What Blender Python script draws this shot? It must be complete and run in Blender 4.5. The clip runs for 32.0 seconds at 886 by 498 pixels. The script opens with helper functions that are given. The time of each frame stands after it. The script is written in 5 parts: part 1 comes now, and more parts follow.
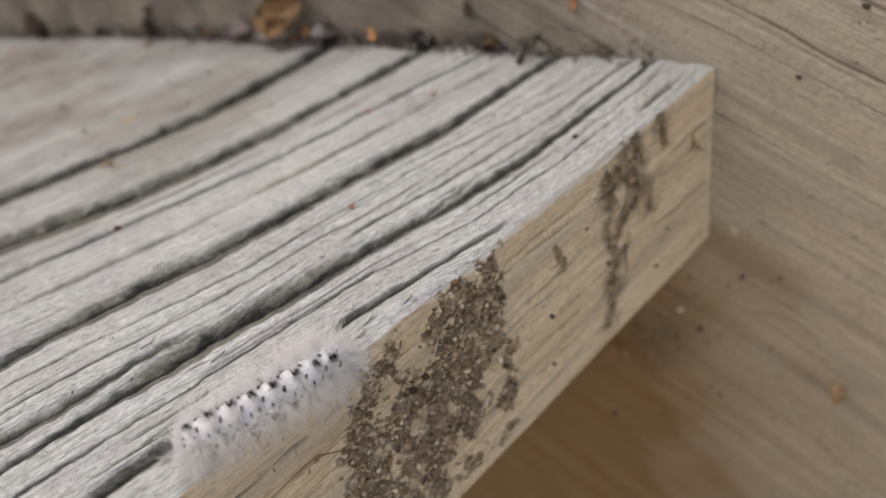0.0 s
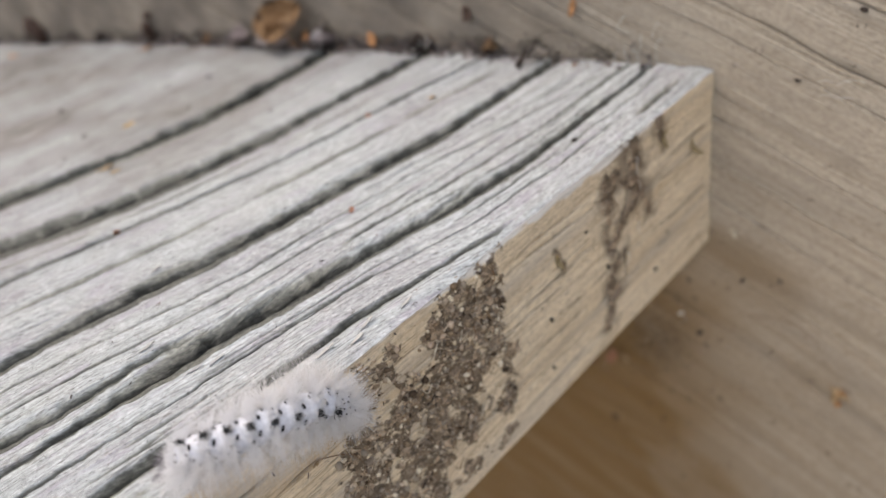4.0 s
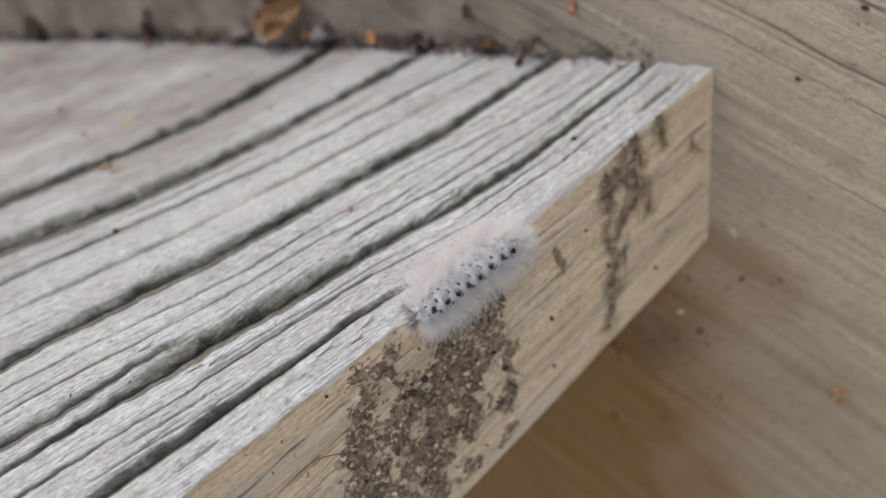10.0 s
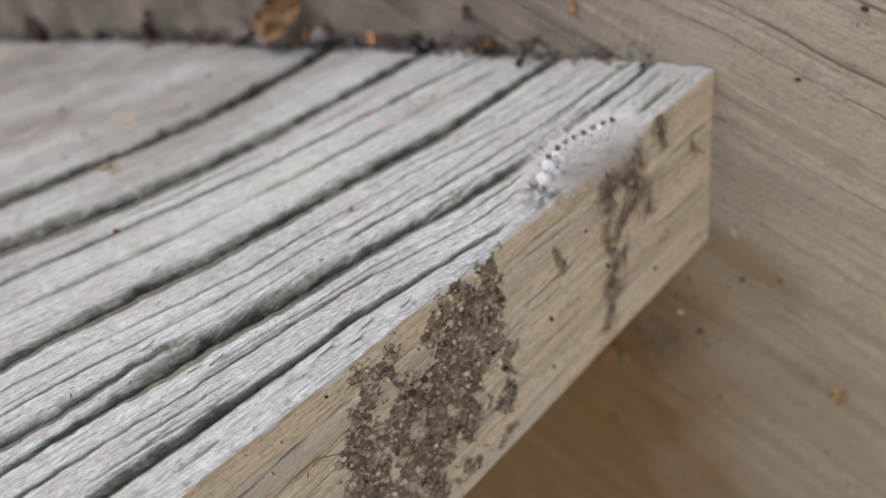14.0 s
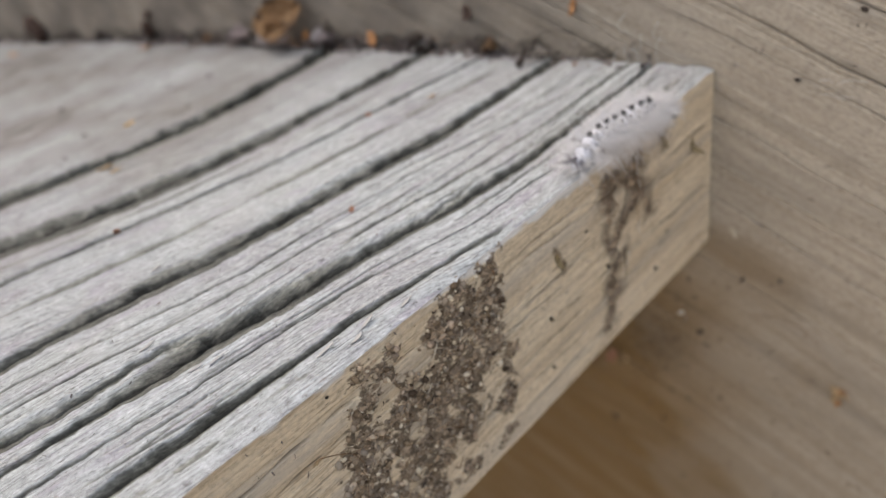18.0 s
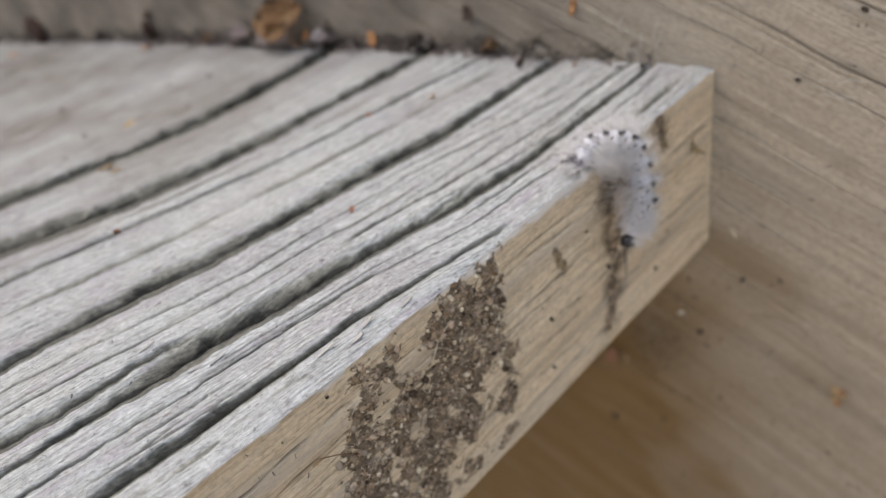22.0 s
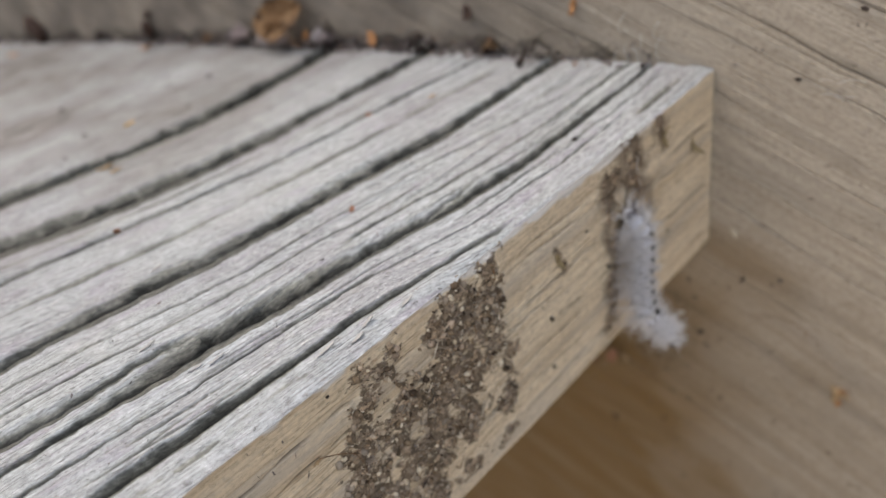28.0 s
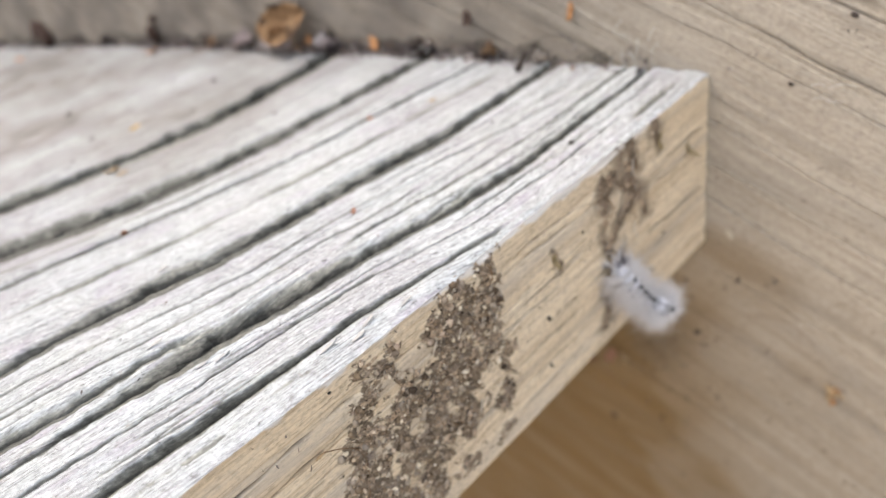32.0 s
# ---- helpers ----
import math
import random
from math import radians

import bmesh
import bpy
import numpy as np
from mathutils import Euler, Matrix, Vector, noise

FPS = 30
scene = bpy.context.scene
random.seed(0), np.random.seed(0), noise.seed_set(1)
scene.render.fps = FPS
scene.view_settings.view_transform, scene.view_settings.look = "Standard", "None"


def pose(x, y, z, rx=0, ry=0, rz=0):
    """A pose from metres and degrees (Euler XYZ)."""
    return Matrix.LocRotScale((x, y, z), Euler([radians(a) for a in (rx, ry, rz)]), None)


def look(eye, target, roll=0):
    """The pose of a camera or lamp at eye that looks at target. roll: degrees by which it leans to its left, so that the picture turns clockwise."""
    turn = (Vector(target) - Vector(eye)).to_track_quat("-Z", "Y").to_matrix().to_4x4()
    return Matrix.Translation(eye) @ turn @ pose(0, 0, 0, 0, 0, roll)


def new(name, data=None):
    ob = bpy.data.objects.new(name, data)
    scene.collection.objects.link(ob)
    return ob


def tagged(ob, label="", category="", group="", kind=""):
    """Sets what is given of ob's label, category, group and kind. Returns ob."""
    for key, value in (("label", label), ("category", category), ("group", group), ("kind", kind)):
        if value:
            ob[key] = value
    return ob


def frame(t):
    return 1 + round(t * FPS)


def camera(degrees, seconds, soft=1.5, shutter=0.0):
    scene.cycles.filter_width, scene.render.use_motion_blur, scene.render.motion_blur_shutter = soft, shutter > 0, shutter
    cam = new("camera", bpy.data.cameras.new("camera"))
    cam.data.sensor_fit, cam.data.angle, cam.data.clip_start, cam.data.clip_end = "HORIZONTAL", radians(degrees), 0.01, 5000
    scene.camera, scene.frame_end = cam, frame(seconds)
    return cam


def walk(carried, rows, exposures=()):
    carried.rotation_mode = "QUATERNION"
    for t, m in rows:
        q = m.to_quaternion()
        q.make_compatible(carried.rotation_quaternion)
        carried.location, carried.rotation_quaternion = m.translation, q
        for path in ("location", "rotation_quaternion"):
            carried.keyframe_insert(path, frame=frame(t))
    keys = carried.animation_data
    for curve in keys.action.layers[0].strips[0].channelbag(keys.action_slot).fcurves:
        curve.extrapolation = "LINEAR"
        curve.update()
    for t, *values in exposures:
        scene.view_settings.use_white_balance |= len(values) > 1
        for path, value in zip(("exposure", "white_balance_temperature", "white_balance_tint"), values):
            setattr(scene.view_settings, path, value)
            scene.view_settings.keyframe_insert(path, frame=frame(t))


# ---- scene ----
# The camera stands almost still: a small nod at first and a short drawing back near the end.
cam = camera(66, 32.0, 1.5)
cam.data.dof.use_dof, cam.data.dof.focus_distance, cam.data.dof.aperture_fstop = True, 0.078, 17.0
walk(cam, [
    (0, look((0.05367, -0.10847, 0.05115), (-0.01130, -0.05811, -0.00579), -13.519)),
    (0.5, look((0.05363, -0.10842, 0.05111), (-0.01130, -0.05800, -0.00582), -13.465)),
    (1, look((0.05366, -0.10845, 0.05110), (-0.01128, -0.05790, -0.00571), -13.447)),
    (1.5, look((0.05367, -0.10852, 0.05104), (-0.01131, -0.05785, -0.00562), -13.463)),
    (2, look((0.05378, -0.10845, 0.05090), (-0.01128, -0.05776, -0.00565), -13.478)),
    (2.5, look((0.05378, -0.10850, 0.05094), (-0.01134, -0.05774, -0.00547), -13.523)),
    (3, look((0.05368, -0.10849, 0.05110), (-0.01146, -0.05778, -0.00535), -13.546)),
    (3.5, look((0.05372, -0.10850, 0.05097), (-0.01144, -0.05777, -0.00541), -13.567)),
    (5.5, look((0.05379, -0.10831, 0.05102), (-0.01137, -0.05775, -0.00553), -13.627)),
    (6, look((0.05383, -0.10831, 0.05108), (-0.01132, -0.05778, -0.00550), -13.659)),
    (10, look((0.05365, -0.10840, 0.05094), (-0.01141, -0.05778, -0.00567), -13.566)),
    (14, look((0.05376, -0.10836, 0.05104), (-0.01136, -0.05780, -0.00555), -13.570)),
    (20, look((0.05375, -0.10841, 0.05107), (-0.01139, -0.05781, -0.00546), -13.580)),
    (25, look((0.05368, -0.10847, 0.05108), (-0.01144, -0.05784, -0.00546), -13.557)),
    (28, look((0.05371, -0.10850, 0.05097), (-0.01143, -0.05785, -0.00553), -13.578)),
    (28.5, look((0.05377, -0.10838, 0.05097), (-0.01129, -0.05770, -0.00559), -13.471)),
    (29, look((0.05401, -0.10854, 0.05105), (-0.01122, -0.05785, -0.00531), -13.525)),
    (29.5, look((0.05566, -0.10950, 0.05207), (-0.00984, -0.05891, -0.00405), -13.730)),
    (30, look((0.05566, -0.10949, 0.05211), (-0.00982, -0.05893, -0.00407), -13.699)),
    (31, look((0.05565, -0.10950, 0.05209), (-0.00983, -0.05892, -0.00407), -13.678)),
    (32, look((0.05567, -0.10946, 0.05215), (-0.00981, -0.05893, -0.00406), -13.703)),
], exposures=[(0, 0.09, 6850, 10), (1.0, 0.25, 6620, 10), (2.0, 0.37, 6500, 10), (3.0, 0.4, 6500, 10), (8.0, 0.4, 6400, 10), (9.0, 0.23, 6450, 10), (28.3, 0.22, 6450, 10), (29.0, 0.79, 6450, 10), (29.6, 0.91, 6450, 10), (32.0, 0.93, 6450, 10)])

# ---- light: bright overcast daylight from above ----
world = bpy.data.worlds.new("sky")
scene.world = world
world.use_nodes = True
sky = world.node_tree.nodes.new("ShaderNodeTexSky")
sky.sky_type = 'NISHITA'
sky.sun_disc = False
sky.sun_elevation, sky.sun_rotation = radians(58), radians(250)
sky.dust_density, sky.air_density, sky.ozone_density = 7.0, 1.0, 0.6
world.node_tree.nodes["Background"].inputs[1].default_value = 0.13
world.node_tree.links.new(sky.outputs[0], world.node_tree.nodes["Background"].inputs[0])
sun = new("sun", bpy.data.lights.new("sun", 'SUN'))
sun.data.energy, sun.data.angle, sun.data.color = 1.5, radians(80), (1.0, 0.975, 0.945)
sun.matrix_world = look((0.29, -0.34, 1.25), (0, 0, 0))


# ---- materials ----
class Nodes:
    """A short hand for building one material."""

    def __init__(self, name, rough=0.8, spec=0.3):
        self.m = bpy.data.materials.new(name)
        self.m.use_nodes = True
        self.t = self.m.node_tree
        self.b = self.t.nodes["Principled BSDF"]
        self.b.inputs["Roughness"].default_value = rough
        self.b.inputs["Specular IOR Level"].default_value = spec

    def node(self, kind, **values):
        n = self.t.nodes.new("ShaderNode" + kind)
        for k, v in values.items():
            n.inputs[k].default_value = v
        return n

    def link(self, a, b):
        self.t.links.new(a, b)
        return b

    def uv(self, sx, sy, ox=0.0):
        """The surface's own grain coordinates in metres, stretched by sx across and sy along the grain."""
        c = self.t.nodes.new("ShaderNodeTexCoord")
        m = self.node("Mapping", Scale=(sx, sy, 1), Location=(ox, 0, 0))
        self.link(c.outputs["UV"], m.inputs[0])
        return m.outputs[0]

    def obj(self, s):
        c = self.t.nodes.new("ShaderNodeTexCoord")
        m = self.node("Mapping", Scale=(s, s, s))
        self.link(c.outputs["Object"], m.inputs[0])
        return m.outputs[0]

    def noise(self, vec, detail=4.0, rough=0.6, scale=1.0):
        n = self.node("TexNoise", Scale=scale, Detail=detail, Roughness=rough)
        self.link(vec, n.inputs["Vector"])
        return n.outputs["Fac"]

    def ramp(self, fac, *stops):
        r = self.t.nodes.new("ShaderNodeValToRGB")
        e = r.color_ramp.elements
        while len(e) < len(stops):
            e.new(0.5)
        for el, (p, c) in zip(e, stops):
            el.position, el.color = p, (*c, 1) if isinstance(c, tuple) else (c, c, c, 1)
        self.link(fac, r.inputs[0])
        return r.outputs[0]

    def mix(self, fac, a, b, how='MIX'):
        n = self.t.nodes.new("ShaderNodeMix")
        n.data_type, n.blend_type = 'RGBA', how
        for sock, v in ((n.inputs[0], fac), (n.inputs[6], a), (n.inputs[7], b)):
            if isinstance(v, (int, float)):
                sock.default_value = v if sock == n.inputs[0] else (v, v, v, 1)
            elif isinstance(v, tuple):
                sock.default_value = (*v, 1)
            else:
                self.link(v, sock)
        return n.outputs[2]

    def attr(self, name):
        a = self.t.nodes.new("ShaderNodeAttribute")
        a.attribute_name = name
        return a.outputs["Fac"]

    def frayed(self, name, vec, amount, most=0.95):
        """An attribute whose edge is broken up by fine noise."""
        a = self.node("Math")
        a.operation = 'MULTIPLY_ADD'
        self.link(self.noise(vec, 5, 0.65), a.inputs[0])
        a.inputs[1].default_value = amount
        self.link(self.attr(name), a.inputs[2])
        m = self.node("Math")
        m.operation = 'MULTIPLY'
        self.link(self.ramp(a.outputs[0], (0.25 + amount * 0.4, 0.0), (0.75 + amount * 0.4, most)), m.inputs[0])
        self.link(self.ramp(self.attr(name), (0.02, 0.0), (0.2, 1.0)), m.inputs[1])
        return m.outputs[0]

    def colour(self, c):
        if isinstance(c, tuple):
            self.b.inputs["Base Color"].default_value = (*c, 1)
        else:
            self.link(c, self.b.inputs["Base Color"])

    def bump(self, h, dist, strength=1.0):
        n = self.node("Bump", Strength=strength, Distance=dist)
        self.link(h, n.inputs["Height"])
        self.link(n.outputs[0], self.b.inputs["Normal"])


def wood_grey():
    """Bleached silver-grey wood with fine fibres, mauve and pale patches."""
    n = Nodes("weathered_grey_wood", 0.9, 0.2)
    fine = n.noise(n.uv(4200, 50), 4, 0.7)
    mid = n.noise(n.uv(900, 18), 5, 0.65)
    wide = n.noise(n.uv(110, 22, 3.1), 3, 0.5)
    patch = n.noise(n.uv(90, 45, 7.7), 6, 0.65)
    speck = n.noise(n.uv(1500, 1100, 1.3), 2, 0.5)
    c = n.ramp(mid, (0.28, (0.3, 0.303, 0.31)), (0.5, (0.47, 0.482, 0.498)), (0.72, (0.6, 0.617, 0.64)))
    c = n.mix(n.ramp(patch, (0.48, 0.0), (0.6, 0.65)), c, (0.34, 0.315, 0.335))
    c = n.mix(n.ramp(wide, (0.42, 0.0), (0.68, 0.55)), c, (0.5, 0.51, 0.495))
    c = n.mix(n.ramp(fine, (0.38, 0.65), (0.5, 0.0)), c, (0.2, 0.186, 0.18))
    short = n.noise(n.uv(3600, 420, 6.2), 5, 0.75)
    c = n.mix(n.ramp(short, (0.36, 0.85), (0.48, 0.0)), c, (0.17, 0.155, 0.15))
    c = n.mix(n.ramp(short, (0.54, 0.0), (0.66, 0.75)), c, (0.74, 0.745, 0.76))
    c = n.mix(n.ramp(n.noise(n.uv(420, 90, 12.5), 5, 0.7), (0.53, 0.0), (0.64, 0.6)), c, (0.4, 0.36, 0.42))
    c = n.mix(n.ramp(n.noise(n.uv(800, 500, 2.9), 5, 0.7), (0.6, 0.0), (0.68, 0.6)), c, (0.27, 0.225, 0.2))
    c = n.mix(1.0, c, n.ramp(n.noise(n.uv(2300, 1500, 3.3), 4, 0.7), (0.3, 0.7), (0.5, 1.0), (0.7, 1.14)), 'MULTIPLY')
    c = n.mix(n.ramp(n.noise(n.uv(2600, 900, 5.5), 4, 0.75), (0.56, 0.0), (0.66, 0.55)), c, (0.66, 0.665, 0.675))
    c = n.mix(n.ramp(speck, (0.68, 0.0), (0.74, 0.7)), c, (0.12, 0.11, 0.1))
    c = n.mix(n.ramp(n.noise(n.uv(1500, 380, 9.4), 3, 0.6), (0.64, 0.0), (0.7, 0.75)), c, (0.14, 0.128, 0.12))
    c = n.mix(n.attr("darkened"), c, n.ramp(n.noise(n.uv(500, 120, 8.8), 5, 0.65), (0.3, (0.13, 0.113, 0.106)), (0.55, (0.26, 0.238, 0.23)), (0.75, (0.37, 0.35, 0.34))))
    c = n.mix(n.ramp(n.noise(n.uv(3000, 420, 2.4), 4, 0.65), (0.29, 0.8), (0.38, 0.0)), c, (0.13, 0.122, 0.115))
    # grey-green growth in the splits; the darkest tones paint their shade
    deep = n.attr("algae_shade")
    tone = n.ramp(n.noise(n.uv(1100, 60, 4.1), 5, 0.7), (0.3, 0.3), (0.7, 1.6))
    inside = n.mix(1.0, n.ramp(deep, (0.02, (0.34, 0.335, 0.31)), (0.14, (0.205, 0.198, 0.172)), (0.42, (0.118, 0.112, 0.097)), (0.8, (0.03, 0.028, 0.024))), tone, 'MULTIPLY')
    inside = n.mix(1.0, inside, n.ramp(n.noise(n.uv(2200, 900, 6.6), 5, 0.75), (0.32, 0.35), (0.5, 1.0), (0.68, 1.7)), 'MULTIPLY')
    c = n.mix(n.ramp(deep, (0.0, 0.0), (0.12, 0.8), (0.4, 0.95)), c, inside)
    n.colour(n.mix(1.0, c, (0.99, 1.025, 1.01), 'MULTIPLY'))
    n.bump(n.mix(0.4, n.mix(0.5, fine, n.mix(0.5, mid, short)), n.noise(n.uv(1900, 1100, 7.1), 5, 0.7)), 0.0006, 1.0)
    return n.m


def wood_tan(name, lo, mid_c, hi, dirt_c, pale, stain=None, bump=0.0003, across=1.0):
    """Tan weathered softwood; the attribute dirt marks soiled spots and pale the bleached edge."""
    n = Nodes(name, 0.85, 0.22)
    fine = n.noise(n.uv(3800 * across, 36), 4, 0.7)
    mid = n.noise(n.uv(520 * across, 10, 2.2), 5, 0.62)
    wide = n.noise(n.uv(45 * across, 14, 5.0), 4, 0.55)
    blot = n.noise(n.uv(150, 120, 9.0), 5, 0.6)
    c = n.ramp(mid, (0.27, lo), (0.5, mid_c), (0.74, hi))
    c = n.mix(n.ramp(wide, (0.4, 0.0), (0.7, 0.55)), c, hi)
    c = n.mix(n.ramp(fine, (0.36, 0.75), (0.5, 0.0)), c, lo)
    c = n.mix(1.0, c, n.ramp(n.noise(n.uv(1700, 900, 8.3), 4, 0.7), (0.3, 0.72), (0.5, 1.0), (0.72, 1.12)), 'MULTIPLY')
    c = n.mix(n.ramp(n.noise(n.uv(2900, 330, 3.6), 5, 0.75), (0.36, 0.75), (0.47, 0.0)), c, tuple(v * 0.7 for v in lo))
    dull = sum(mid_c) / 3 * 0.72
    c = n.mix(n.ramp(n.noise(n.uv(210 * across, 13, 14.0), 5, 0.65), (0.5, 0.0), (0.63, 0.5)), c, (dull * 1.1, dull, dull * 0.86))
    c = n.mix(n.ramp(blot, (0.58, 0.0), (0.72, 0.4)), c, tuple(v * 0.62 for v in mid_c))
    # on the stringer this mask also carries painted shade under the tread
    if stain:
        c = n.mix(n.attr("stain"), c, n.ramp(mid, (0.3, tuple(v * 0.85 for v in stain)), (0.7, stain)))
    c = n.mix(n.frayed("pale", n.uv(700, 90, 6.0), 1.5), c, n.ramp(n.noise(n.uv(1500, 50, 1.2), 5, 0.7), (0.3, tuple(v * 0.45 for v in pale)), (0.5, tuple(v * 0.9 for v in pale)), (0.7, tuple(v * 1.1 for v in pale))))
    c = n.mix(n.attr("darkened"), c, n.ramp(blot, (0.3, (0.11, 0.094, 0.077)), (0.7, (0.19, 0.168, 0.144))))
    c = n.mix(n.attr("crack"), c, tuple(v * 0.3 for v in lo))
    soil = n.frayed("dirt", n.uv(1700, 1300, 4.4), 1.4, 0.92)
    lump = n.node("TexVoronoi", Scale=1.0, Randomness=1.0)
    n.link(n.uv(1150, 800, 1.7), lump.inputs["Vector"])
    sep = n.t.nodes.new("ShaderNodeSeparateColor")
    n.link(lump.outputs["Color"], sep.inputs[0])
    grains = n.ramp(sep.outputs[0], (0.0, tuple(v * 0.4 for v in dirt_c)), (0.35, dirt_c), (0.6, tuple(v * 1.5 for v in dirt_c)), (0.78, (dirt_c[0] * 1.3, dirt_c[1] * 1.42, dirt_c[2] * 1.7)), (0.92, tuple(v * 2.9 for v in dirt_c)))
    grains = n.mix(n.ramp(n.noise(n.uv(650, 500, 4.0), 6, 0.75), (0.3, 0.75), (0.65, 0.1)), grains, tuple(v * 0.55 for v in dirt_c))
    grains = n.mix(n.ramp(n.noise(n.uv(2600, 2100, 9.0), 4, 0.7), (0.36, 0.8), (0.5, 0.0)), grains, tuple(v * 0.3 for v in dirt_c))
    c = n.mix(soil, c, grains)
    n.colour(c)
    n.bump(n.mix(soil, n.mix(0.5, n.mix(0.5, fine, n.noise(n.uv(2600, 300, 7.7), 5, 0.75)), mid), n.noise(n.uv(1100, 900, 2.0), 6, 0.75)), bump * 1.6, 1.0)
    return n.m


def plain(name, c, var=0.35, rough=0.7, scale=900.0, spec=0.3, bump=0.0001):
    """A small thing's surface: one hue, mottled."""
    n = Nodes(name, rough, spec)
    f = n.noise(n.obj(scale), 5, 0.65)
    n.colour(n.ramp(f, (0.3, tuple(v * (1 - var) for v in c)), (0.7, tuple(min(1, v * (1 + var)) for v in c))))
    n.bump(f, bump, 0.8)
    return n.m


WOOD_TOP = wood_grey()
WOOD_FRONT = wood_tan("tan_board_side", (0.45, 0.34, 0.215), (0.71, 0.59, 0.415), (0.83, 0.73, 0.565), (0.25, 0.185, 0.125), (0.84, 0.82, 0.78), (0.235, 0.185, 0.135))
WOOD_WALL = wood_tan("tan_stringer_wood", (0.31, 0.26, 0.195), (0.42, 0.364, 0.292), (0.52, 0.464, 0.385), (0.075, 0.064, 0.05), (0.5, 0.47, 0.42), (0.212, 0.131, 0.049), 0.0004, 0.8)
BOUNCE_GROUND = plain("pale_bounce_ground", (0.46, 0.43, 0.38), 0.35, 0.95, 40.0, 0.1, 0.01)


# ---- building helpers ----
def mesh(name, verts, faces, materials, smooth=True):
    me = bpy.data.meshes.new(name)
    me.from_pydata([tuple(v) for v in verts], [], [tuple(f) for f in faces])
    for m in materials if isinstance(materials, (list, tuple)) else [materials]:
        me.materials.append(m)
    if smooth:
        me.polygons.foreach_set("use_smooth", [True] * len(me.polygons))
    me.update()
    return me


def part(name, me, parent=None, label=""):
    ob = new(name, me)
    if parent:
        ob.parent = parent
    return tagged(ob, label)


def grid_faces(nu, nv, base=0, flip=False):
    i = np.arange(nu - 1)[:, None] * nv + np.arange(nv - 1)[None, :] + base
    q = np.stack([i, i + nv, i + nv + 1, i + 1], -1).reshape(-1, 4)
    return q[:, ::-1] if flip else q


def put_attr(me, name, values):
    a = me.attributes.new(name, 'FLOAT', 'POINT')
    a.data.foreach_set("value", np.asarray(values, dtype=np.float32))


def put_uv(me, uv):
    layer = me.uv_layers.new(name="grain")
    idx = np.empty(len(me.loops), dtype=np.int32)
    me.loops.foreach_get("vertex_index", idx)
    layer.data.foreach_set("uv", np.asarray(uv, dtype=np.float32)[idx].ravel())


def wobble(seed, x, amp, length):
    """A smooth random curve."""
    r = np.random.RandomState(seed)
    y = 0 * x
    for k in range(4):
        y = y + amp / (k + 1) * np.sin(2 * math.pi * x * (0.6 + k * 0.9) / length + r.rand() * 7)
    return y


def field(seed, a, b, size, octaves=3):
    """A smooth random field over the arrays a and b (metres), from about -1 to 1."""
    r = np.random.RandomState(seed)
    out = 0 * a
    for o in range(octaves):
        for k in range(5):
            th = r.rand() * math.pi
            out = out + 0.3 / (o + 1) * np.sin((a * math.cos(th) + b * math.sin(th)) * 2 * math.pi * (1 << o) * (0.6 + r.rand()) / size + r.rand() * 7)
    return out


MM = 0.001


def wall_y(x):
    """The stringer's face: not quite square to the tread, and slightly bowed (metres)."""
    c = np.clip(x, -0.3, 0.05)
    return 0.0015 + 0.12 * c - 0.32 * c * c + np.where(x < 0, 0.312, 0.088) * (x - c)


# ---- the unseen ground far below, pale to bounce light onto the front ----
def ground():
    s = 400.0
    n = 9
    ax = np.sign(np.linspace(-1, 1, n)) * np.abs(np.linspace(-1, 1, n)) ** 4 * s
    v = [(x, y, -0.62) for x in ax for y in ax]
    tagged(new("ground", mesh("ground", v, grid_faces(n, n), BOUNCE_GROUND)), "unseen pale ground that bounces light up under the stairs", "ground", kind="structure")


ground()


# ---- the tread: a thick plank split along its grain ----
def line(knots, v, seed, wob=0.09):
    """A split's course: distance from the front edge (mm) over distance from the stringer (mm)."""
    kv, ku = zip(*knots)
    k = np.linspace(-40, 940, 1961)
    c = np.interp(k, kv, ku)
    w = np.exp(-0.5 * (np.arange(-24, 25) / 8.0) ** 2)
    c = np.convolve(np.pad(c, 24, mode="edge"), w / w.sum(), "valid")
    return np.interp(v, k, c) + wobble(seed, v, wob, 30) + wobble(seed + 50, v, wob * 0.4, 6)


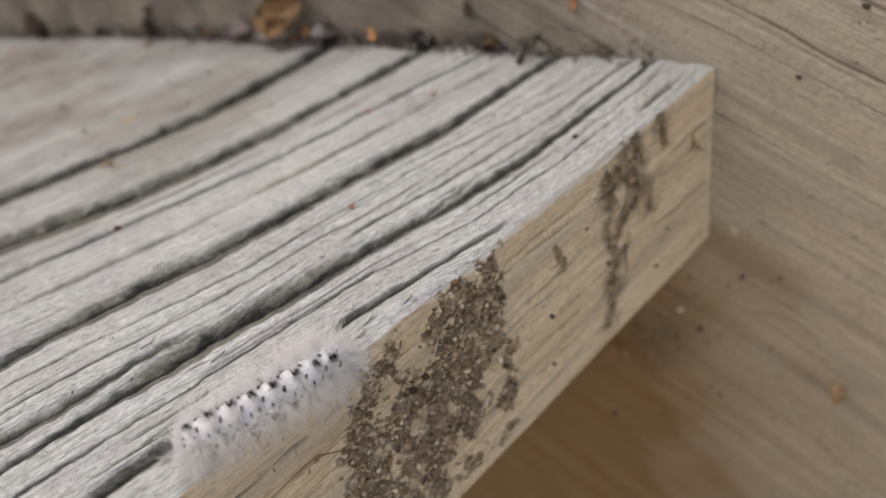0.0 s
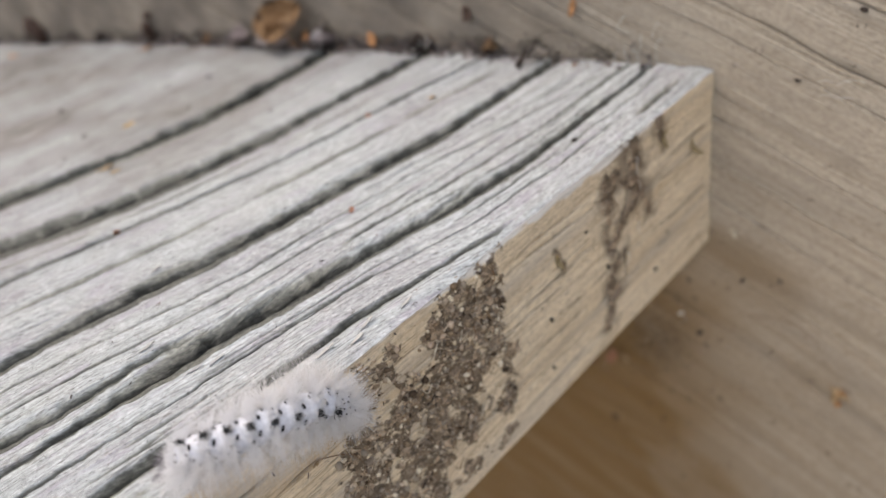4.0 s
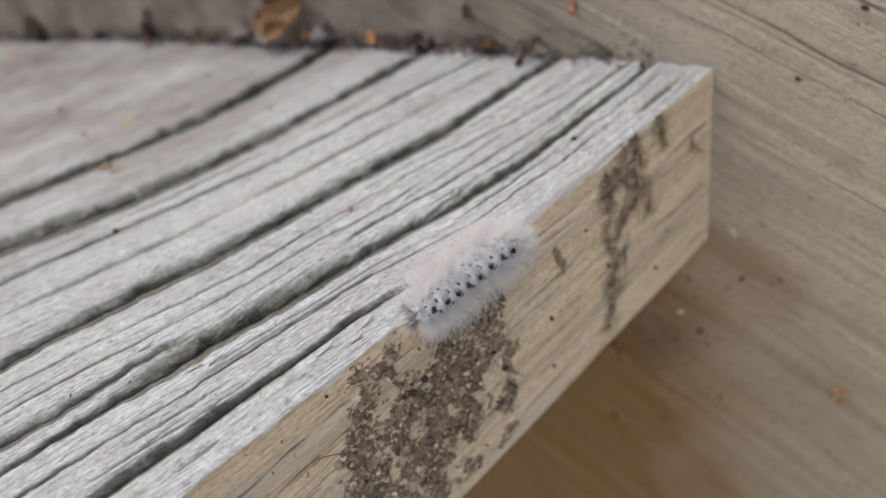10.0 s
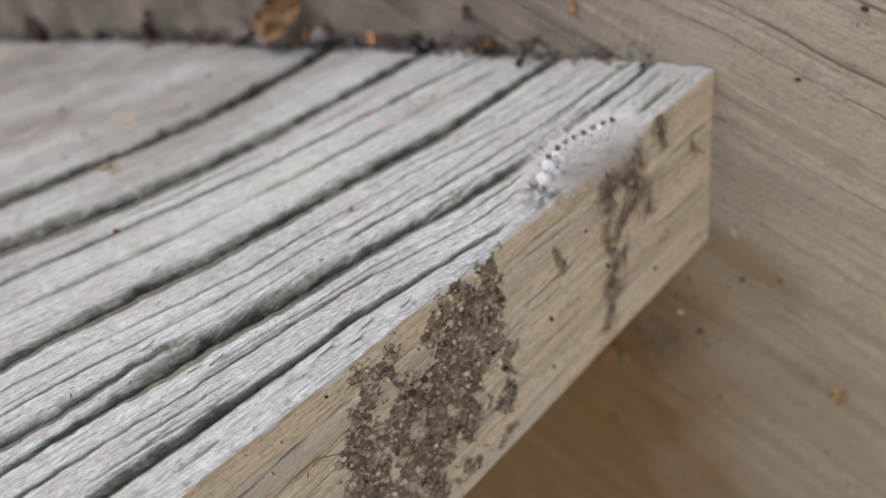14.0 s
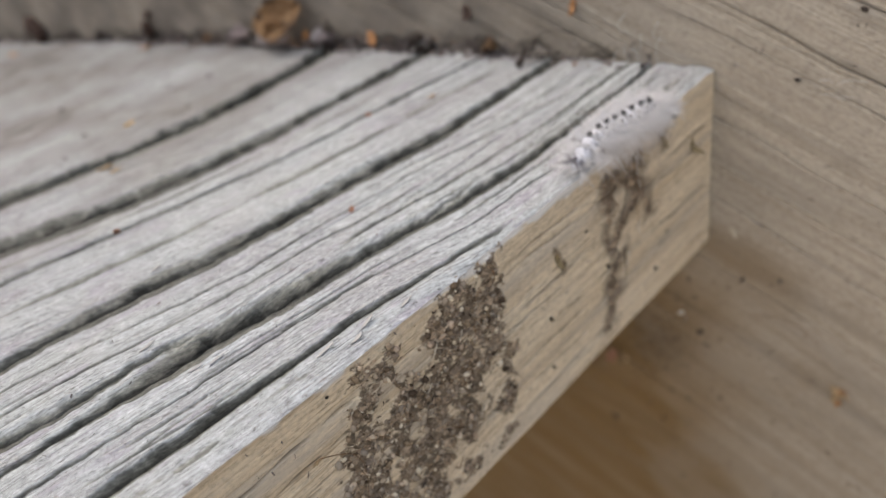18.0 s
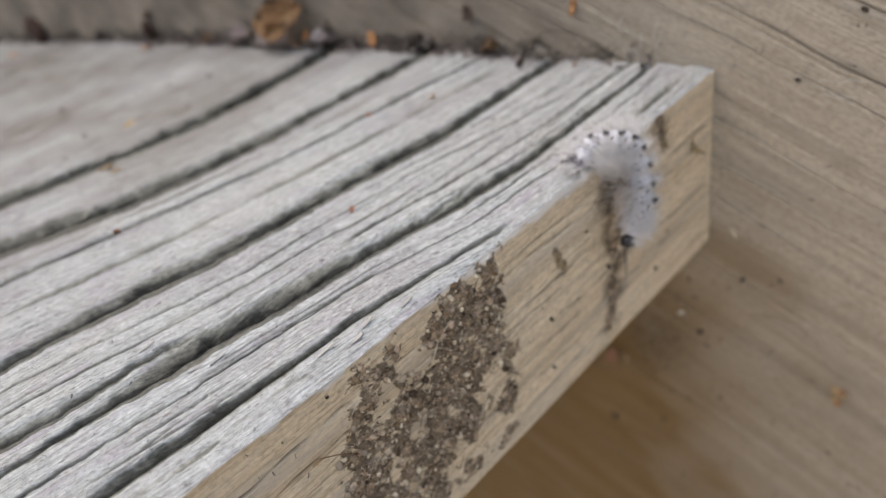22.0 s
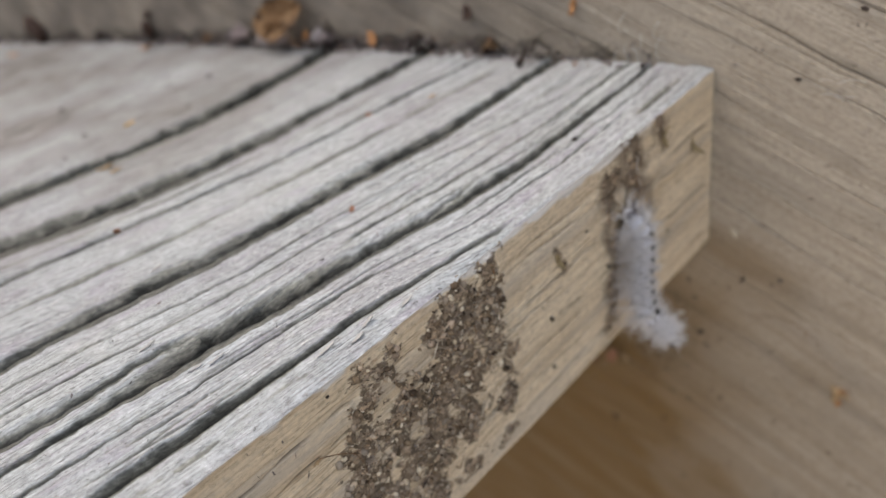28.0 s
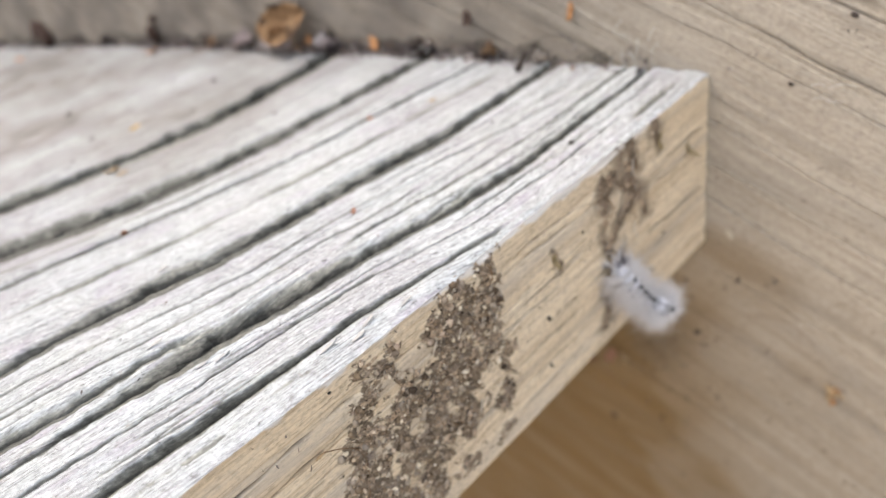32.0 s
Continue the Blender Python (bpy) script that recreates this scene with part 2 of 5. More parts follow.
# each split: course of its near lip, width of the far slope (mm, along the plank), where along the plank it is open
SPLITS = [
    (((0, 0.9), (54, 1.0), (62.7, 2.0), (67.5, 2.9), (72.6, 3.9), (81, 4.7), (89, 5.2), (100, 5.6), (110, 6.1), (135, 7.5)), ((54, 0.7), (73, 1.3), (85, 1.6), (97, 2.0), (110, 2.4)), (53, 900)),
    (((0, 4.6), (28, 5.0), (36.4, 4.6), (49, 5.2), (55, 5.2), (60, 6.0), (64.4, 7.3), (68, 9.0), (72.4, 9.7), (81, 10.7), (92.8, 11.8), (103, 12.5), (115, 14.4), (140, 17)), ((20, 0.35), (60, 0.5), (110, 0.65)), (18, 900)),
    (((0, 10.4), (12.4, 10.0), (20.7, 10.2), (29.3, 9.8), (44, 9.6), (49.6, 10.1), (55.2, 10.6), (60.2, 11.5), (64.5, 12.7), (68.7, 13.9), (73.5, 14.4), (78.3, 14.6), (86, 16.0), (97.5, 17.3), (107.6, 18.3), (116.6, 19.4), (140, 22)), ((0, 1.0), (15, 1.5), (29, 2.2), (50, 3.1), (65, 3.9), (82, 5.2), (97, 4.6), (104, 3.0), (111, 1.7), (140, 1.4)), (-10, 900)),
    (((0, 20), (60, 20.2), (90, 21.5), (96.6, 22.2), (102.4, 22.7), (109.4, 22.7), (115.5, 23.6), (140, 27)), ((92, 1.4), (106, 2.6), (112, 3.0), (140, 3.6)), (92, 900)),
    (((0, 29.8), (11.3, 29.6), (20, 29.4), (29, 28.9), (43, 29.2), (48.5, 30.3), (53.7, 31.6), (65.3, 32.1), (75.7, 32.9), (84.3, 34.4), (92.6, 36.1), (96.3, 37.4), (104, 38.7), (111, 38.9), (140, 42)), ((0, 2.6), (29, 3.5), (43, 4.5), (84, 5.0), (100, 4.3), (108, 3.5), (140, 3)), (-10, 900)),
    (((0, 46), (16.6, 47.8), (31, 49.6), (57.5, 51.7), (68.4, 53.5), (78, 56.2), (87.7, 58.2), (96.5, 60.2), (105, 61.9), (140, 70)), ((0, 1.4), (60, 2.0), (110, 2.4)), (-10, 900)),
    (((0, 61.5), (33, 62.3), (50.6, 61.9), (57, 62.3), (66.3, 63.6), (74, 64.6), (84, 67.1), (93, 69.8), (101.8, 73.4), (140, 84)), ((0, 4.0), (63, 5.5), (74, 7.0), (140, 8)), (-10, 900)),
    (((0, 92), (10, 91), (32.6, 88.2), (41, 87.1), (49, 86.5), (63, 86.8), (68.8, 88.2), (75, 89), (85.8, 91.5), (96, 93.9), (140, 104)), ((0, 5.5), (30, 6.3), (63, 7.0), (140, 8)), (-10, 900)),
]
# narrow cracks that follow the grain between the splits: course, half width, depth (mm)
CRACKS = [
    (((-3, 14.7), (4, 15.2), (13.2, 15.2), (22.8, 14.7), (29.9, 15.0), (36.8, 15.4), (43, 16), (49, 16.6), (59.6, 18.2), (70, 19.6)), 0.24, 1.3),
    (((50, 20.4), (57, 21.1), (62.7, 21.4), (69.3, 23.2), (76, 24), (81.2, 24), (85.3, 24.6), (91, 25.5), (97, 26.4), (103.8, 28.3), (113.8, 29.6), (130, 32)), 0.2, 0.9),
    (((5, 17.6), (12.6, 18.1), (24.2, 19.5), (36.4, 21.9), (47, 24.4), (53, 25.3), (62.6, 25.6), (69, 26.4), (78.3, 26.6), (83.8, 27.4), (91.4, 29.5), (98.6, 31.7), (105.7, 33.3), (120, 35)), 0.18, 0.8),
    (((4, 3.1), (7.6, 3.0), (14.5, 2.7), (21, 2.1)), 0.4, 0.9),
    (((0, 7.4), (14, 7.2), (26, 7.0), (40, 7.2), (52, 7.7), (58, 8.6)), 0.14, 0.6),
    (((0, 12.7), (20, 12.3), (40, 12.7), (55, 14.2), (62, 15.8)), 0.14, 0.55),
    (((10, 21.5), (30, 23.6), (44, 26.2), (60, 28.6)), 0.15, 0.6),
    (((10, 25.6), (26, 26.0), (40, 27.0)), 0.15, 0.6),
    (((10, 39), (40, 41.5), (62, 43.5), (80, 46), (110, 53)), 0.5, 0.4),
    (((30, 56), (50, 57.0), (70, 59.0), (90, 64), (110, 69)), 0.5, 0.3),
    (((96, 2.4), (103, 2.9), (106, 3.2), (112, 3.4)), 0.12, 0.5),
    (((84, 2.0), (88, 2.2), (93, 3.1), (99, 3.4)), 0.12, 0.4),
    (((98, 8.6), (104, 9.0), (112, 9.6)), 0.14, 0.5),
]


def split_row(v, ragged=True):
    """All splits' places at v (mm), from the front edge inwards; not ragged: the grain's own course."""
    if not ragged:
        return [line(s[0], v, 10 + i, 0.06) for i, s in enumerate(SPLITS)]
    return [line(s[0], v, 10 + i) + wobble(70 + i, v, 0.09 + 0.012 * i, 9) + wobble(80 + i, v, 0.065 + 0.012 * i, 2.4) for i, s in enumerate(SPLITS)]


def checks(u, v, g):
    """Fine cracks along the grain between the large splits: depth (mm)."""
    r = np.random.RandomState(5)
    h = 0 * v
    for k in range(105):
        gc = r.uniform(0.8, 34) if k < 60 else r.uniform(34, 200)
        wdt, dep = r.uniform(0.06, 0.12), r.uniform(0.15, 0.9) ** 1.6 * (1 if k < 60 else 0.55)
        a, ln = r.uniform(-30, 130), r.uniform(6, 50)
        on = np.clip((v - a) / 5, 0, 1) * np.clip((a + ln - v) / 5, 0, 1) * np.clip(0.8 + 0.5 * wobble(k + 800, v, 1, 22), 0, 1)
        d = (g - gc - wobble(k, v, 0.12, 60)) / wdt
        h = np.maximum(h, dep * on * np.exp(-d * d))
    for k, (knots, wdt, dep) in enumerate(CRACKS):
        lo, hi = knots[0][0], knots[-1][0]
        on = np.clip((v - lo) / 6, 0, 1) * np.clip((hi - v) / 6, 0, 1) * np.clip(0.85 + 0.4 * wobble(k + 950, v, 1, 25), 0.25, 1.2)
        c = line(knots, v, 300 + k, 0.15) + wobble(330 + k, v, 0.08, 5)
        s = (u - c) / wdt
        h = np.maximum(h, dep * on * np.where(s > 0, np.exp(-s * s / 3), np.exp(-s * s * 3)))
    return h


def tread_height(u, v, g, places):
    """Height of the worn top (mm), and where its cracks are painted dark for dirt and shade, at u from the front edge
    and v from the stringer; g follows the grain.
    """
    h = -0.2 + 0.07 * np.sin(g * 0.9 + 1.0) + 0.12 * field(3, u, v * 0.2, 14) + 0.05 * field(4, g, v * 0.03, 1.3, 2)
    cut = 0 * u  # where dirt and painted shade lie below the brink
    for k, (knots, wide, (a, b)) in enumerate(SPLITS):
        c = places[k]
        on = np.clip((v - a) / 10, 0, 1) * np.clip((b - v) / 10, 0, 1)
        if k == 7:  # the innermost split closes to a shallow groove part of the way
            on = on * (1 - 0.6 * np.exp(-((v - 72) / 12) ** 2))
        wd = np.interp(v, *zip(*wide)) * (1 + 0.06 * wobble(30 + k, v, 1, 24) + 0.03 * wobble(60 + k, v, 1, 6) + 0.025 * wobble(65 + k, v, 1, 2.3))
        s = (u - c) / wd
        brink = np.clip((0.74 if k in (0, 7) else 0.62 if k in (4, 6) else 0.56) + 0.3 / wd, 0.5, 0.9) + 0.14 * np.clip((50 - v) / 30, 0, 1) + 0.07 * wobble(20 + k, v, 1, 13) + 0.05 * wobble(55 + k, v, 1, 3.6)  # below it the slope breaks off into the crack
        slope = 0.8 * wd * np.clip(1 - s, 0, 1) ** 1.15 * (1 + 0.05 * field(6 + k, g, v * 0.15, 2.0, 2))
        drop = np.minimum(6.0 * wd * np.clip(brink - s, 0, 1), 4.5)
        prof = np.where(s >= 0, slope + drop, (0.8 * wd + np.minimum(6.0 * wd * brink, 4.5)) * np.clip(1 + s * wd / 0.22, 0, 1))
        h = h - on * prof
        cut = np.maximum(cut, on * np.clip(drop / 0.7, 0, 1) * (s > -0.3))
        h = h + 0.12 * on * np.exp(-((u - c + 1.2) / 1.0) ** 2)  # a slightly raised lip
    return h, cut


STROKE_CRUST = ((79, -23, 70, -13, 8.5), (61.5, -4, 62, -12, 3.4), (67, -4.5, 72, -9, 4.4), (65, -8, 70, -15, 4.5), (85, -15, 89, -26, 4.6), (80.5, -5.5, 83, -8, 3.4), (77, -25, 86, -33, 6.0), (69, -20, 70, -25, 3.6), (60.5, -13, 59.8, -20, 2.0), (60, -22, 60.2, -28, 1.9),
                (65, -24.5, 61, -29.5, 1.6), (61.2, -33, 70, -33, 0.8), (66, -22, 64.5, -18.5, 1.0), (71.5, -32, 80, -34, 1.6), (67, -31, 65, -27, 0.8))
STROKE_BARE = ((75.6, -6.0, 74.2, -8.0, 1.7), (64.6, -28.9, 69.8, -30.2, 1.2), (74.3, -30.2, 73.8, -31, 1.3), (78.4, -17.6, 78.0, -17, 0.9), (82.3, -19.5, 83.2, -22, 0.9), (84.4, -5.2, 84.6, -6, 0.8))
STROKE_SMEAR = ((27.5, -1.8, 26.7, -6.8, 1.9), (26.7, -6.8, 22.3, -13.1, 1.7), (22.3, -13.1, 20.7, -17.0, 0.9), (26.5, -6.0, 32.5, -5.7, 1.9), (32.5, -5.7, 32.9, -9.7, 1.3), (24.9, -12.2, 28.4, -14.0, 1.5), (28.4, -14.0, 30.8, -16.5, 1.0), (30.8, -16.5, 32.1, -18.5, 0.6),
                (29.5, -20.6, 32.1, -22.8, 0.9), (32.1, -22.8, 33.6, -24.8, 1.0), (31.3, -28.3, 32.6, -25.5, 0.9), (32.5, -27.5, 34.5, -33, 1.1), (25.1, -1.6, 22.2, -7.0, 0.8), (17.6, -1.5, 16.5, -4.7, 0.7), (16.4, -4.7, 15.8, -6.7, 0.45), (7.2, -11.6, 6.8, -13.5, 0.35), (46.4, -8.7, 44.8, -14.0, 0.3), (33, -11, 33.5, -17, 0.5))


def strokes(rows, v, z, soft):
    """How far inside a set of thick strokes each place lies."""
    out = 0 * v - 9
    for a, b, c, d, r in rows:
        f = np.clip(((v - a) * (c - a) + (z - b) * (d - b)) / ((c - a) ** 2 + (d - b) ** 2), 0, 1)
        out = np.maximum(out, (r - np.hypot(v - a - f * (c - a), z - b - f * (d - b))) / soft)
    return out


def soiled(v, z):
    """Where dirt clings to the front face: v from the stringer, z below the top, in mm."""
    n = field(21, v, z, 6, 4) + 0.75 * field(22, v, z, 2.2, 4)
    big = np.minimum(strokes(STROKE_CRUST, v, z, 2.6), 0.75) - 1.3 * np.clip(strokes(STROKE_BARE, v, z, 0.8) + 0.5 * n + 0.3, 0, 1)
    small = np.minimum(strokes(STROKE_SMEAR, v, z, 1.6), 0.26)
    return np.maximum(big + 0.66 * n - 0.1, small + 0.45 * n + 0.12)


def washed(v, z):
    """A thin muddy wash round the smear on the front face."""
    n = 0.5 * field(23, v, z, 4, 4) + 0.35 * field(24, v, z * 2, 1.6, 3)
    return np.clip(0.8 * np.clip(strokes(STROKE_SMEAR, v, z, 2.4) + 0.8 + n, 0, 1) * (v > 12) * (v < 40), 0, 0.8)


FRONT_CRACKS = ((-9.7, -5, 14, 1.0), (-12, 14, 30, 0.6), (-22.3, -5, 30, 1.1), (-21.6, 30, 50, 0.8), (-33.6, -5, 8, 0.9), (-14.3, 36, 58, 0.8), (-16.5, 44, 75, 0.5), (-5.9, 84, 130, 0.8), (-9.6, 84, 130, 1.0), (-13.2, -5, 22, 0.5), (-27, 8, 40, 0.7), (-29.5, 36, 58, 0.6), (-33.2, 30, 60, 0.7), (-24.5, 40, 60, 0.6), (-7.0, 40, 56, 0.4), (-14, 92, 130, 0.6))


def front_crack(v, z):
    """How deep the fine cracks go along the front's grain, 0 to about 1."""
    r = np.random.RandomState(9)
    o = 0 * v
    for k in range(70):
        zc, wdt, dep = r.uniform(-37, -3), r.uniform(0.07, 0.13), r.uniform(0.1, 0.75)
        a, ln = r.uniform(-20, 120), r.uniform(6, 34)
        on = np.clip((v - a) / 5, 0, 1) * np.clip((a + ln - v) / 5, 0, 1) * np.clip(0.7 + 0.6 * wobble(k + 600, v, 1, 14), 0, 1)
        o = np.maximum(o, dep * on * np.exp(-((z - zc - 0.03 * (v - a) * (k % 3 - 1) - wobble(k + 200, v, 0.35, 40)) / wdt) ** 2))
    for zc, a, b, dep in FRONT_CRACKS:
        on = np.clip((v - a) / 3, 0, 1) * np.clip((b - v) / 6, 0, 1) * np.clip(0.75 + 0.5 * wobble(int(a) + 700, v, 1, 17), 0, 1)
        o = np.maximum(o, dep * on * np.exp(-((z - zc - wobble(int(a) + 300, v, 0.22, 34) - wobble(int(b) + 350, v, 0.08, 5)) / 0.2) ** 2))
    return o


def front_out(v, z):
    """How far the front face stands out (mm)."""
    o = 0.1 * field(31, v * 0.12, z, 7)
    o = o - 1.1 * front_crack(v, z)
    d = np.clip(soiled(v, z), 0, 1)
    return o + d * (0.35 + 0.4 * field(41, v, z, 1.8, 3))


def stair_tread():
    L, W, T, NZ = 900.0, 300.0, 38.0, 400
    ref = [0.0] + [float(p) for p in split_row(np.array(60.0))] + [W]
    u = np.concatenate([np.linspace(0, 2, 14)[:-1], np.arange(2, 52, 0.1), np.arange(52, 104, 0.2), np.linspace(104, W, 120)])
    near = np.array([-0.3, -0.24, -0.18, -0.12, -0.06, 0.0, 0.08, 0.2])
    u = u[[min(abs(x - c) for c in ref[1:-1]) > 0.33 for x in u]]
    u = np.unique(np.concatenate([u] + [c + near for c in ref[1:-1]]))
    v = np.concatenate([np.arange(0, 125, 0.6), np.linspace(125, 170, 20)[:-1], np.linspace(170, L, 12)])
    # the grid's long lines run with the grain, between the splits
    G, V = np.meshgrid(u, v, indexing="ij")
    U = G.copy()
    for again in range(2):
        end = -wall_y(-U * MM) / MM + 0.3  # the cut end lies against the stringer
        VV = end + V * (L - end) / L
        PL = split_row(VV)
        P = np.stack([0 * VV] + PL + [0 * VV + W])
        P = np.maximum.accumulate(P + np.arange(len(P))[:, None, None] * 1e-4, axis=0)
        U = 0 * VV
        for k in range(len(ref) - 1):
            U += np.clip((G - ref[k]) / (ref[k + 1] - ref[k]), 0, 1) * (P[k + 1] - P[k])
    V = VV
    K = np.clip(np.searchsorted(ref, G, side="right") - 1, 0, len(ref) - 2)
    SM = split_row(V, False) + [0 * V + W]
    near_wall = np.zeros(U.shape, bool)
    for k in range(len(ref) - 1):
        G = np.where(K == k, U - SM[k] + ref[k + 1] + 2.3 * k, G)
        near_wall |= (K == k) & (U > P[k + 1] - 0.33)
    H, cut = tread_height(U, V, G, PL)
    # the grain's cross coordinate also counts the length down each slope
    du, dh = np.diff(U, axis=0), np.diff(H, axis=0)
    more = np.where(near_wall[1:] | near_wall[:-1], 0, np.hypot(du, dh) - du)
    more = np.concatenate([np.cumsum(more[::-1], axis=0)[::-1], np.zeros((1, more.shape[1]))])
    GU = G + 0.0
    for k in range(len(ref) - 1):
        last = np.searchsorted(u, ref[k + 1]) - 1
        GU = np.where(K == k, GU - (more - more[last][None]), GU)
    fine = checks(U, V, G)
    H = H - fine
    edge = 0.5 + 0.25 * field(51, V, 0 * V, 22)
    H = H - edge * np.clip(1 - U / 1.8, 0, 1) ** 2  # worn arris
    out_top = front_out(V[0], -edge[0] * 0 - 0.9)
    X = -U.copy()
    X[0] += out_top
    X[1:4] += out_top[None] * np.array([[0.7], [0.4], [0.15]])
    top = np.stack([X, -V, H], -1).reshape(-1, 3) * MM
    nu, nv = U.shape
    # front face
    z = np.linspace(-1.2, -T, NZ)
    z[-1] = -T
    Z, VF = np.meshgrid(z, v, indexing="ij")
    endf = -1.2
    VF = endf + VF * (L - endf) / L
    low = np.clip((Z + T) / 0.8, 0, 1)
    XF = front_out(VF, Z) - 0.6 * (1 - low) ** 2
    ZF = Z.copy()
    t0 = np.clip((Z + 4.0) / 2.8, 0, 1)
    ZF = Z + t0 * (H[0][None] + 1.2)  # meets the worn arris
    XF[0] = X[0]
    front = np.stack([XF, -VF, ZF], -1).reshape(-1, 3) * MM
    a = len(top)
    b = a + len(front)
    # underside, back and ends
    cu = [0.0, 60.0, 150.0, W]
    back_end = lambda c: -float(wall_y(-c * MM)) / MM + 0.3
    under = np.array([(-c + (XF[-1, j] if k == 0 else 0), -VF[-1, j] if k == 0 else -(back_end(c) + v[j] * (L - back_end(c)) / L), -T) for k, c in enumerate(cu) for j in range(nv)]) * MM
    verts = np.concatenate([top, front, under])
    faces = [grid_faces(nu, nv, 0), grid_faces(NZ, nv, a, True), grid_faces(4, nv, b, True)]
    # back side strip and both end cuts
    jt, ju = (nu - 1) * nv, b + 3 * nv
    faces.append(np.array([(jt + j, ju + j, ju + j + 1, jt + j + 1) for j in range(nv - 1)]))
    fc = np.concatenate(faces)
    me = mesh("tread", verts, fc.tolist() + [[i * nv for i in range(nu)] + [ju] + [b + nv * k for k in (2, 1, 0)] + [a + i * nv for i in range(NZ - 1, 0, -1)],
                                             [i * nv + nv - 1 for i in range(nu)] + [ju + nv - 1] + [b + nv * k + nv - 1 for k in (2, 1, 0)] + [a + i * nv + nv - 1 for i in range(NZ - 1, 0, -1)]],
              [WOOD_TOP, WOOD_FRONT])
    nt = (nu - 1) * (nv - 1)
    idx = np.ones(len(me.polygons), dtype=np.int32)
    idx[:nt] = 0
    me.polygons.foreach_set("material_index", idx)
    uv = np.concatenate([np.stack([GU, V], -1).reshape(-1, 2), np.stack([Z, VF], -1).reshape(-1, 2), under[:, :2] / MM]) * MM
    put_uv(me, uv)
    dirt = np.clip(soiled(VF, Z) * 0.55 + 0.1, 0, 0.47)
    # the front's upper rim is bleached like the top
    rim = 0.7 + 0.3 * field(61, VF, 0 * VF, 26) + 0.5 * field(62, VF * 0.5, Z * 2, 5) + 0.9 * np.exp(-((VF - 44) / 18) ** 2)
    pale = np.clip((Z + rim) / 3.2 + 0.4, 0, 0.72)
    zt, zu = np.zeros(len(top)), np.zeros(len(under))
    split_dark = np.clip((-H - edge * np.clip(1 - U / 1.8, 0, 1) ** 2 - fine - 0.35) / 2.6, 0, 1) * np.clip(0.9 + 0.3 * field(65, U, V, 15), 0.5, 1)  # old dirt in the splits, plus shade painted darker with depth
    split_dark = np.maximum(np.maximum(split_dark, 0.4 * cut) * np.clip(U / 0.8, 0, 1), np.clip(fine * 0.75, 0, 0.5))
    put_attr(me, "algae_shade", np.concatenate([split_dark.ravel(), 0 * dirt.ravel(), zu]))
    # mottled and darker towards the back of the tread
    darkened = np.clip((U - 50) / 42, 0, 1) * np.clip(0.65 + 0.4 * field(66, U, V, 40), 0, 1)
    joint = np.clip((13 - V) / 10, 0, 1) * np.clip((U - 16) / 20, 0, 1) * np.clip(0.6 + 0.5 * field(67, U, V, 9), 0, 1)  # darker along the joint
    darkened = np.maximum(darkened, 0.75 * joint)
    put_attr(me, "darkened", np.concatenate([darkened.ravel(), 0 * dirt.ravel(), zu]))
    put_attr(me, "dirt", np.concatenate([zt, dirt.ravel(), zu]))
    put_attr(me, "stain", np.concatenate([zt, washed(VF, Z).ravel(), zu]))
    put_attr(me, "crack", np.concatenate([zt, np.clip(front_crack(VF, Z) * 1.5, 0, 0.9).ravel(), zu]))
    put_attr(me, "pale", np.concatenate([zt, pale.ravel(), zu]))
    return tagged(new("stair_tread", me), "weathered silver-grey wooden stair tread with deep splits along the grain", "stair tread")


TREAD = stair_tread()


# ---- the stringer: a broad slanting board that carries the tread's end ----
GRAIN = -math.atan(0.5)


def wall_stain_shade(P, Q):
    """Brown damp staining below the tread, deepened to paint in the shade there."""
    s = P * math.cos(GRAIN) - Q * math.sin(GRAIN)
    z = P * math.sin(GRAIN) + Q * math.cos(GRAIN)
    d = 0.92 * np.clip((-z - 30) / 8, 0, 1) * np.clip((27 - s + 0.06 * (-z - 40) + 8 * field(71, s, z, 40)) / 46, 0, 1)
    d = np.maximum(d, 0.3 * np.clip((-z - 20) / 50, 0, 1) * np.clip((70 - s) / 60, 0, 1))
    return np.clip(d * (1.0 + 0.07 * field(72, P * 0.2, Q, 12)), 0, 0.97)


